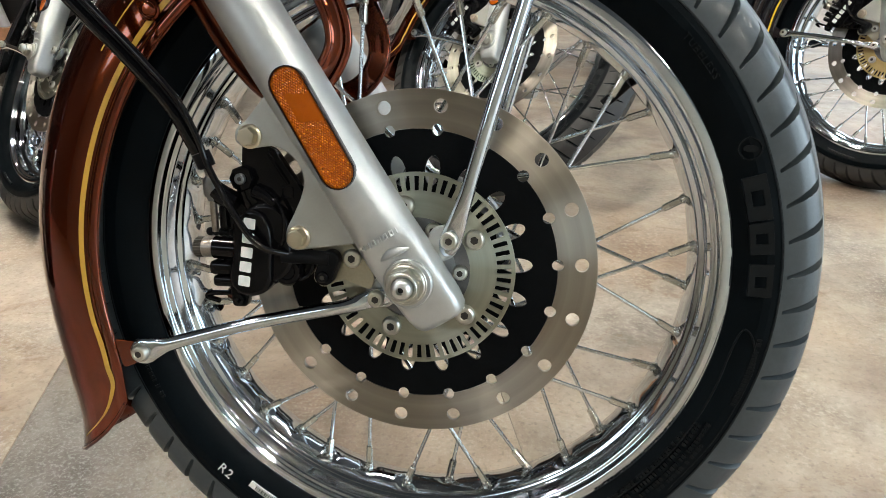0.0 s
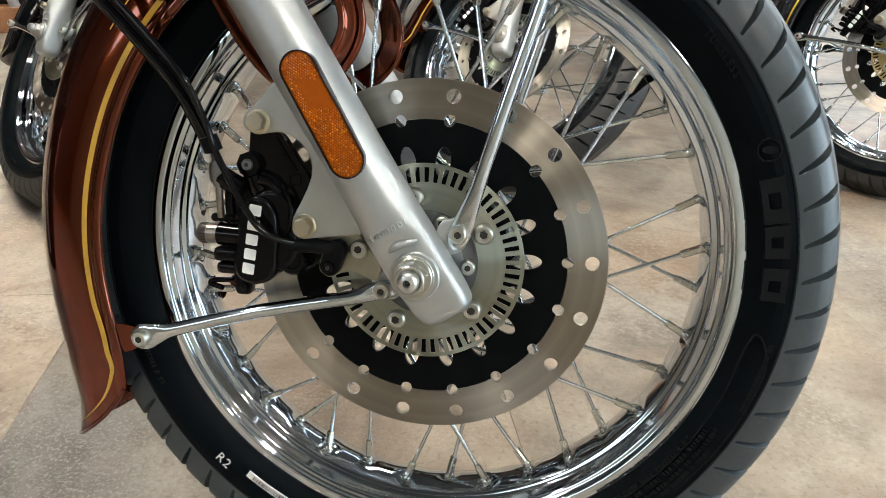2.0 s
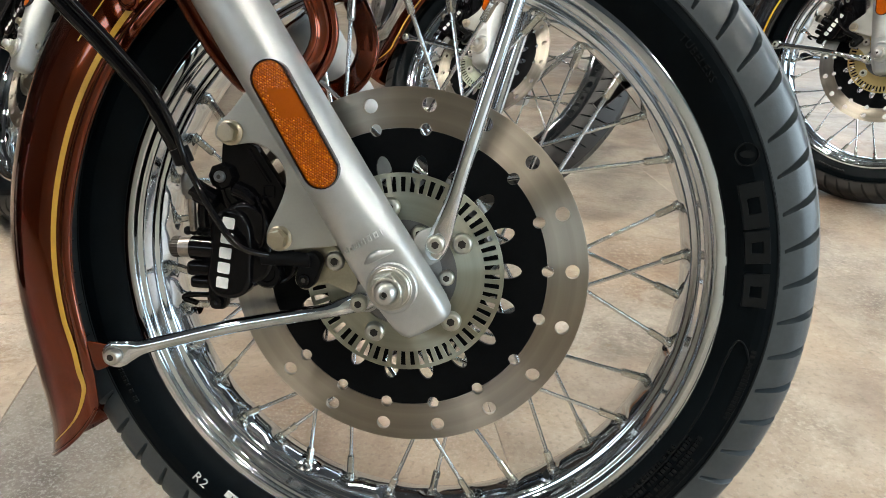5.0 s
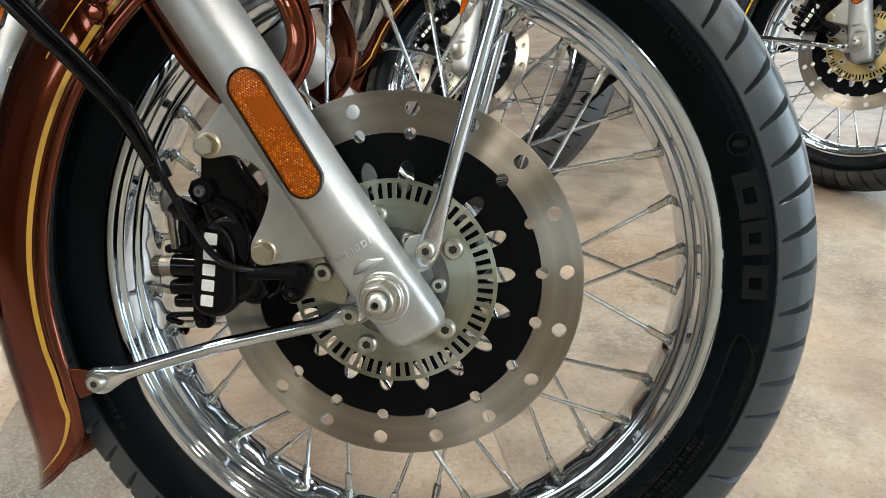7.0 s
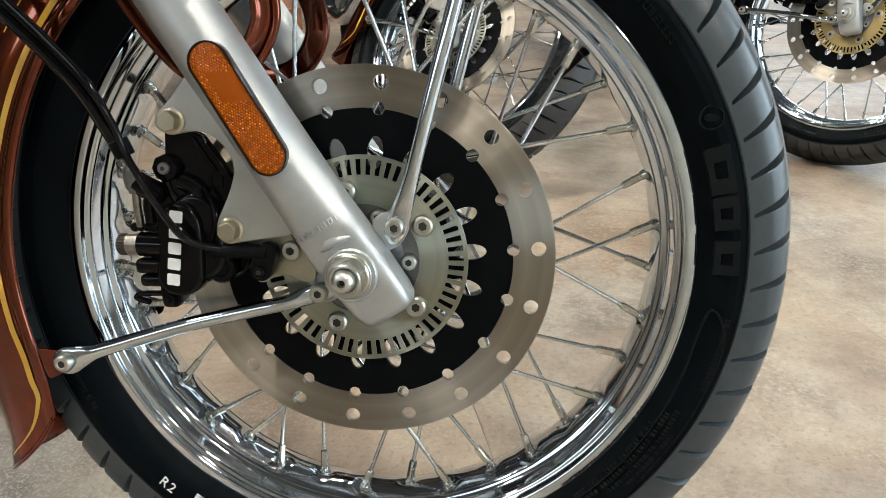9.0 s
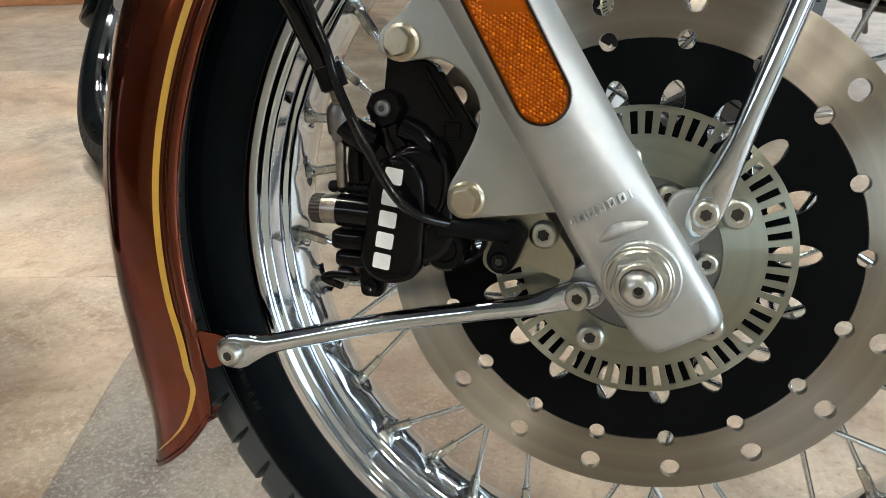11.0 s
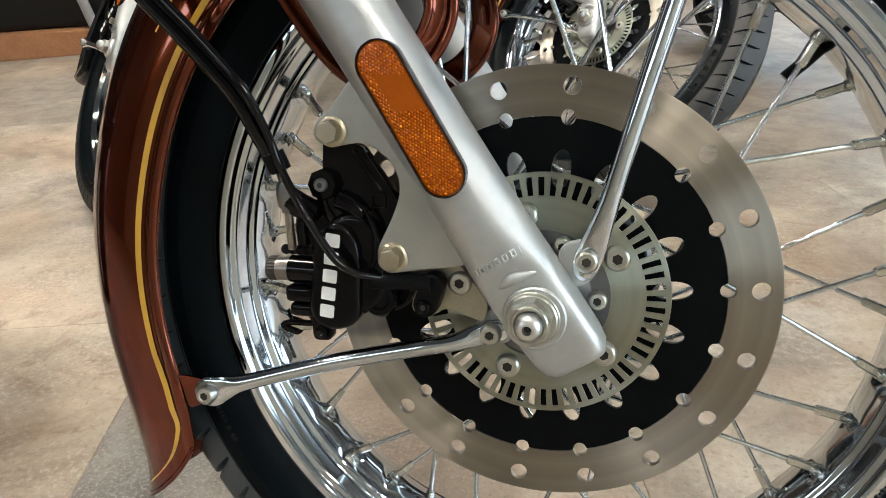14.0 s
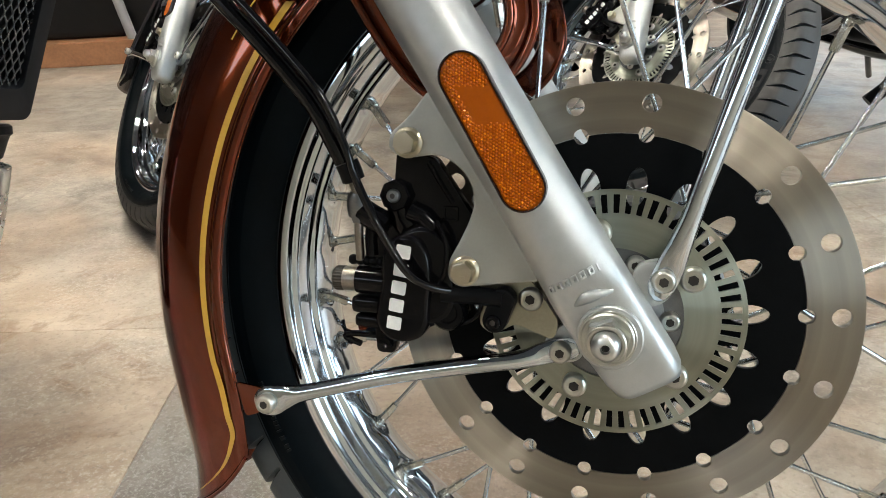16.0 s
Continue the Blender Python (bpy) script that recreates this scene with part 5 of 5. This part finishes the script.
def body(bike, pose_, paint):
    """The rest of the motorcycle behind and above its front wheel, added for its shade and reflections."""
    part("fuel_tank", moved(loft([(-0.44, 0.04, 0.56, 0.64), (-0.47, 0.10, 0.51, 0.69), (-0.58, 0.145, 0.48, 0.73), (-0.75, 0.140, 0.47, 0.72), (-0.92, 0.095, 0.47, 0.66), (-1.00, 0.06, 0.48, 0.60)]), pose_), paint, bike, "rounded fuel tank in body colour", sharp=60)
    part("saddle", moved(loft([(-0.96, 0.07, 0.47, 0.55), (-1.05, 0.13, 0.43, 0.53), (-1.22, 0.155, 0.40, 0.50), (-1.36, 0.14, 0.42, 0.55), (-1.60, 0.11, 0.44, 0.57), (-1.68, 0.07, 0.46, 0.54)]), pose_), BLACK_LEATHER, bike, "black stitched saddle", sharp=60)
    guard = lathe([(-0.085, 0.30), (-0.082, 0.335), (-0.06, 0.36), (0.0, 0.37), (0.06, 0.36), (0.082, 0.335), (0.085, 0.30)], 40, a0=radians(20), a1=radians(185))
    part("rear_mudguard", moved(guard, pose_ @ Matrix.Translation((-1.45, 0, 0.0))), paint, bike, "rear mudguard in body colour", sharp=60)
    part("rear_tyre", moved(lathe([(-0.045, 0.235), (-0.062, 0.262), (-0.060, 0.285), (-0.035, 0.307), (0.0, 0.314), (0.035, 0.307), (0.060, 0.285), (0.062, 0.262), (0.045, 0.235)], 64), pose_ @ Matrix.Translation((-1.45, 0, 0.0))), SIDEWALL, bike, "black rear tyre")
    part("rear_rim", moved(lathe([(-0.047, 0.240), (-0.040, 0.222), (0.0, 0.210), (0.040, 0.222), (0.047, 0.240), (0.03, 0.236), (-0.03, 0.236)], 64, closed=True), pose_ @ Matrix.Translation((-1.45, 0, 0.0))), CHROME, bike, "chrome rear rim")
    part("rear_hub", moved(lathe([(-0.09, 1e-5), (-0.09, 0.05), (-0.05, 0.09), (0.05, 0.09), (0.09, 0.05), (0.09, 1e-5)], 40), pose_ @ Matrix.Translation((-1.45, 0, 0.0))), CAST, bike)
    for k in range(20):
        a = 2 * math.pi * k / 20
        s = 0.05 if k % 2 else -0.05
        part("rear_spoke", moved(sweep([(0.085 * math.cos(a + 0.6), s, 0.085 * math.sin(a + 0.6)), (0.15 * math.cos(a + 0.2), s * 0.6, 0.15 * math.sin(a + 0.2)), (0.216 * math.cos(a), s * 0.2, 0.216 * math.sin(a))], circle(0.0018, 6)), pose_ @ Matrix.Translation((-1.45, 0, 0.0))), SPOKE, bike)
    part("swing_arm", moved(merge(tube([(-0.98, -0.10, 0.02), (-1.2, -0.11, 0.01), (-1.47, -0.11, 0.0)], 0.020), tube([(-0.98, 0.10, 0.02), (-1.2, 0.11, 0.01), (-1.47, 0.11, 0.0)], 0.020)), pose_), BLACK_PAINT, bike, "black tubular swing arm")
    part("main_frame", moved(merge(tube([(-0.36, 0, 0.58), (-0.60, 0, 0.50), (-0.95, 0, 0.46), (-1.10, 0, 0.30), (-1.02, 0, 0.0)], 0.020), tube([(-1.0, -0.10, 0.44), (-1.3, -0.11, 0.40), (-1.6, -0.10, 0.44)], 0.013), tube([(-1.0, 0.10, 0.44), (-1.3, 0.11, 0.40), (-1.6, 0.10, 0.44)], 0.013)), pose_), BLACK_PAINT, bike, "black tubular frame")
    for s in (-1, 1):
        part("shock_absorber", moved(sweep([(-1.32, s * 0.135, 0.40), (-1.37, s * 0.135, 0.22), (-1.42, s * 0.135, 0.05)], circle(0.026, 16)), pose_), CHROME, bike, "chrome shock absorber")
    part("silencer", moved(sweep([(-1.05, -0.165, -0.125), (-1.10, -0.167, -0.123), (-1.75, -0.185, -0.09), (-1.82, -0.187, -0.087)], circle(0.042, 24), lambda t: (0.55, 0.55) if t < 0.05 or t > 0.95 else (1, 1)), pose_), CHROME, bike, "chrome silencer")
    part("steering_head", moved(merge(sweep([fork_point(0.50, -0.03, 0), fork_point(0.58, -0.03, 0), fork_point(0.66, -0.03, 0)], circle(0.032, 20)),
                                      *[moved(box(-0.030, 0.030, -0.115, 0.115, -0.014, 0.014, 0.006), Matrix.Translation(fork_point(u, -0.006, 0)) @ Matrix.Rotation(radians(-32), 4, "Y")) for u in (0.51, 0.65)]), pose_), BLACK_PART, bike, "black fork yokes")
    lamp_ob = part("headlamp", moved(lathe([(-0.10, 1e-5), (-0.095, 0.05), (-0.06, 0.088), (0.0, 0.098), (0.045, 0.098), (0.050, 0.092)], 48), pose_ @ Matrix.Translation((-0.22, 0, 0.64)) @ Matrix.Rotation(radians(-90), 4, "Z")), CHROME, bike, "chrome round headlamp")
    part("lens", moved(lathe([(0.046, 0.092), (0.058, 0.06), (0.062, 1e-5)], 48), pose_ @ Matrix.Translation((-0.22, 0, 0.64)) @ Matrix.Rotation(radians(-90), 4, "Z")), GREY_METAL, lamp_ob)
    bar = part("handlebar", moved(tube([(-0.56, -0.40, 0.80), (-0.46, -0.36, 0.84), (-0.40, -0.15, 0.80), (-0.385, 0, 0.74), (-0.40, 0.15, 0.80), (-0.46, 0.36, 0.84), (-0.56, 0.40, 0.80)], 0.012), pose_), CHROME, bike, "chrome handlebar")
    for s in (-1, 1):
        part("grip", moved(sweep([(-0.58, s * 0.405, 0.792), (-0.52, s * 0.385, 0.818), (-0.475, s * 0.366, 0.835)], circle(0.018, 16)), pose_), BLACK_MATT, bar, "black rubber grip")
    part("side_stand", moved(tube([(-1.02, 0.13, -0.11), (-1.08, 0.20, -0.18), (-1.14, 0.265, -0.235)], 0.010), pose_), BLACK_PAINT, bike, "black side stand, folded out")


maroon = motorcycle(PAINT, GOLD, "maroon motorcycle front end with chrome spoked wheel")
maroon.matrix_basis = parked(0, 0, 0, 13.5)


front_parts = list(maroon.children)
# unseen engine and body, added to shade the floor and darken reflections
engine(maroon, Matrix.Identity(4), False)
body(maroon, Matrix.Identity(4), PAINT)


def neighbour(label, pose_, frame_pose, paint=None, line=None):
    """One more motorcycle of the same make, its steering turned, with its engine seen behind."""
    dark_tyre = None
    bike = new("motorcycle")
    tagged(bike, label, "motorcycle", "parked motorcycles")
    for o in front_parts:
        if o.name.split(".")[0] in ("radiator", "horn", "frame_tube"):
            continue
        c = copy_thing(o, o.matrix_basis.copy())
        c.parent = bike
        for d in list(c.children_recursive):
            if d.name.split(".")[0] in ("printed_mark", "barcode_sticker", "bar_lines", "mould_line"):
                bpy.data.objects.remove(d)
        for d in [c, *c.children_recursive]:
            # swap the tread for the darker rubber
            if d.data and len(d.data.materials) > 1 and d.data.materials[1] == TREAD:
                if dark_tyre is None:
                    dark_tyre = d.data.copy()
                    dark_tyre.materials[1] = DARK_TREAD
                d.data = dark_tyre
            if line == YELLOW and d.data and d.data.materials[0] == TONE_RING:
                d.data = d.data.copy()
                d.data.materials[0] = YELLOW_RING
            if paint and d.data and d.data.materials[0] in (PAINT, GOLD):
                d.data = d.data.copy()
                d.data.materials[0] = paint if d.data.materials[0] == PAINT else line
    bike.matrix_basis = pose_
    rest = pose_.inverted() @ frame_pose
    engine(bike, rest)
    body(bike, rest, paint or PAINT)
    return bike


neighbour("orange-brown motorcycle with chrome spoked wheel, steering turned", parked(-0.005, 1.106, -33.8, 35, 0.2665, 18.4), parked(-0.005, 1.106, -70, 12, 0.305, 0))
neighbour("gloss black motorcycle with a yellow line on its mudguard", parked(0.863, 1.233, -40, 14.2, 0.310, 16.7), parked(0.863, 1.233, -72, 12, 0.305, 0), BLACK_PAINT, YELLOW)
neighbour("black motorcycle with silver fork and polished spoked wheel", parked(-0.838, 0.779, -37, 32.5, 0.2732, 16.6), parked(-0.838, 0.779, -72, 12, 0.305, 0), BLACK_PAINT, BLACK_PAINT)

# ---- the showroom ----
ROOM = (-6.0, 5.6, -4.5, 6.5, 3.3)
x0, x1, y0, y1, h = ROOM


def slab(name, bm, mat, kind="structure", label="", category=""):
    return tagged(part(name, bm, mat, smooth=False), label, category, kind=kind)


slab("floor", box(x0 - 0.2, x1 + 0.2, y0 - 0.2, y1 + 0.2, -0.06, -0.0035), GROUT, label="stone-look vinyl tile floor with thin dark joints", category="floor")
slab("ceiling", box(x0 - 0.2, x1 + 0.2, y0 - 0.2, y1 + 0.2, h, h + 0.1), CEILING, label="plain grey ceiling", category="ceiling")
slab("wall_west", box(x0 - 0.2, x0, y0, y1, 0, h), DARK_WALL, label="plain painted wall", category="wall")
north = merge(box(x0 - 0.2, 0.6, y1, y1 + 0.2, 0, h), box(5.2, x1 + 0.2, y1, y1 + 0.2, 0, h), box(0.6, 5.2, y1, y1 + 0.2, 0, 0.8), box(0.6, 5.2, y1, y1 + 0.2, 3.0, h))
slab("wall_north", north, DARK_WALL, label="brown panelled wall with a wide window", category="wall")
slab("backdrop", box(-0.6, 6.4, y1 + 1.2, y1 + 1.22, -1, 4.5), DAY, label="daylight outside the rear window", category="backdrop")
for k in range(4):
    x = 0.6 + 4.6 * k / 3
    slab("window_mullion", box(x - 0.03, x + 0.03, y1 + 0.05, y1 + 0.12, 0.8, 3.0, 0.004), GREY_METAL, label="grey window mullion", category="mullion")
# unseen high window with a glow, added for the pale reflection on the mudguard
south = merge(box(x0 - 0.2, -5.6, y0 - 0.2, y0, 0, h), box(-1.5, x1 + 0.2, y0 - 0.2, y0, 0, h), box(-5.6, -1.5, y0 - 0.2, y0, 3.25, h), box(-5.6, -1.5, y0 - 0.2, y0, 0, 2.35))
slab("wall_south", south, PALE_WALL, label="painted wall with an added, unseen high window", category="wall")
slab("backdrop", box(-7.0, -2.0, y0 - 1.22, y0 - 1.2, -1, 4), REFLECTION_GLOW, label="added glow behind the unseen high window", category="backdrop")
east = merge(box(x1, x1 + 0.2, y0, -4.0, 0, h), box(x1, x1 + 0.2, 3.4, y1, 0, h), box(x1, x1 + 0.2, -4.0, 3.4, 0, 0.30), box(x1, x1 + 0.2, -4.0, 3.4, 3.0, h))
slab("wall_east", east, WALL, label="painted wall with a wide shop window", category="wall")
slab("backdrop", box(x1 + 1.5, x1 + 1.52, -6, 6, -1, 5), DAY, label="daylight outside the shop window", category="backdrop")
for k in range(5):
    y = -4.0 + 7.4 * k / 4
    slab("window_mullion", box(x1 + 0.05, x1 + 0.12, y - 0.03, y + 0.03, 0.30, 3.0, 0.004), GREY_METAL, label="grey window mullion", category="mullion")

# ceiling spotlights, all unseen and added: a short can with a bright lens
spot = None
for px, py in ((-2.7, -1.3), (1.75, -1.45), (-1.6, 1.6), (1.5, 2.0), (-1.4, 0.10), (3.6, 1.2), (2.6, -2.6), (-0.2, 0.5), (0.0, 4.0), (-3.2, 3.6), (3.0, 4.2)):
    m = Matrix.Translation((px, py, h))
    if spot is None:
        spot = part("ceiling_spotlight", moved(lathe([(0.0, 1e-5), (0.0, 0.130), (0.002, 0.135), (0.16, 0.135), (0.16, 0.123), (0.13, 0.121), (0.13, 1e-5)], 32), Matrix.Rotation(radians(-90), 4, "X")), GREY_METAL)
        tagged(spot, "round surface-mounted ceiling spotlight, lit", "ceiling light", "ceiling spotlights")
        part("lens", moved(disc_axis_y(0.131, 0.134, 0.120), Matrix.Rotation(radians(-90), 4, "X")), PANEL_GLOW, spot, smooth=False)
        spot.matrix_basis = m
    else:
        copy_thing(spot, m)

# wooden display plinth with a plain block for dark seating and a steel leg, far behind
plinth = part("display_plinth", box(-1.9, 1.9, -0.9, 0.9, 0, 0.105, 0.006), WOOD)
tagged(plinth, "low orange-brown wooden display plinth", "plinth")
plinth.matrix_basis = Matrix.Translation((-3.05, 2.95, 0)) @ Matrix.Rotation(radians(27), 4, "Z")
furniture = part("display_riser", box(-1.82, 1.82, -0.80, 0.84, 0.106, 0.62, 0.03, 3), BLACK_LEATHER)
tagged(furniture, "plain black block standing in for dark seating on the plinth", "display block")
furniture.matrix_basis = Matrix.Translation((-3.05, 2.95, 0)) @ Matrix.Rotation(radians(27), 4, "Z")
leg = part("stand_leg", sweep([(-2.30, 2.375, 0.104), (-2.36, 2.33, 0.5), (-2.42, 2.285, 0.9)], circle(0.022, 14)), GREY_METAL)
tagged(leg, "slanting grey steel stand leg", "stand")

# floor tiles, 0.6 m, turned against the motorcycles
TURN, SIZE = 17.0, 0.60
U0, V0 = -0.479, 0.505
tile_floor = bpy.data.objects["floor"]
tile, far_tiles = None, []


def tile_box(gap, bevel):
    return box(-SIZE / 2 + gap, SIZE / 2 - gap, -SIZE / 2 + gap, SIZE / 2 - gap, -0.0036, 0.0, bevel, 1)


for i in range(-13, 14):
    for j in range(-13, 15):
        a = radians(TURN)
        u, v = U0 + SIZE * (i + 0.5), V0 + SIZE * (j + 0.5)
        wx, wy = u * math.cos(a) - v * math.sin(a), u * math.sin(a) + v * math.cos(a)
        if not (x0 - 0.42 < wx < x1 + 0.42 and y0 - 0.42 < wy < y1 + 0.42):
            continue
        if math.hypot(wx, wy - 0.8) > 4.4:
            far_tiles.append(Matrix.Translation((wx, wy, 0)) @ Matrix.Rotation(a, 4, "Z"))
            continue
        if tile is None:
            tile = part("tile", tile_box(0.00012, 0.0002), TILE, tile_floor, smooth=False)
            open_tile = part("tile", tile_box(0.0005, 0.0006), TILE, tile_floor, smooth=False)
            kinds = {}
            for shape, ob in (("tight", tile), ("open", open_tile)):
                for tone, m in (("tan", TILE), ("grey", TILE_GREY), ("pale", TILE_PALE), ("brown", TILE_DARKER)):
                    kinds[shape, tone] = ob.data.copy()
                    kinds[shape, tone].materials[0] = m
            bpy.data.objects.remove(open_tile)
            piece = tile
            piece.matrix_basis = Matrix.Translation((wx, wy, 0)) @ Matrix.Rotation(a, 4, "Z")
        else:
            piece = again(tile, Matrix.Translation((wx, wy, 0)) @ Matrix.Rotation(a, 4, "Z"))
        # pale and brown tiles are the tan stone scaled lighter and darker
        tone = "grey" if (i, j) == (0, -1) else "brown" if (i, j) in ((1, -1), (2, -1), (1, 0)) else "pale" if (i, j) in ((-1, -1), (-1, 0), (-2, 0), (-3, 0), (-2, -1), (-1, 1), (-2, 1)) else "tan"
        piece.data = kinds["open" if j == -1 and i < 1 else "tight", tone]
outer = merge(*[moved(box(-SIZE / 2 + 0.0005, SIZE / 2 - 0.0005, -SIZE / 2 + 0.0005, SIZE / 2 - 0.0005, -0.0036, 0.0), m) for m in far_tiles])
for at, way in (((x0, 0, 0), (-1, 0, 0)), ((x1, 0, 0), (1, 0, 0)), ((0, y0, 0), (0, -1, 0)), ((0, y1, 0), (0, 1, 0))):
    bmesh.ops.bisect_plane(outer, geom=outer.verts[:] + outer.edges[:] + outer.faces[:], plane_co=at, plane_no=way, clear_outer=True)
tagged(part("outer_tile", outer, TILE, tile_floor, smooth=False), kind="stuff")
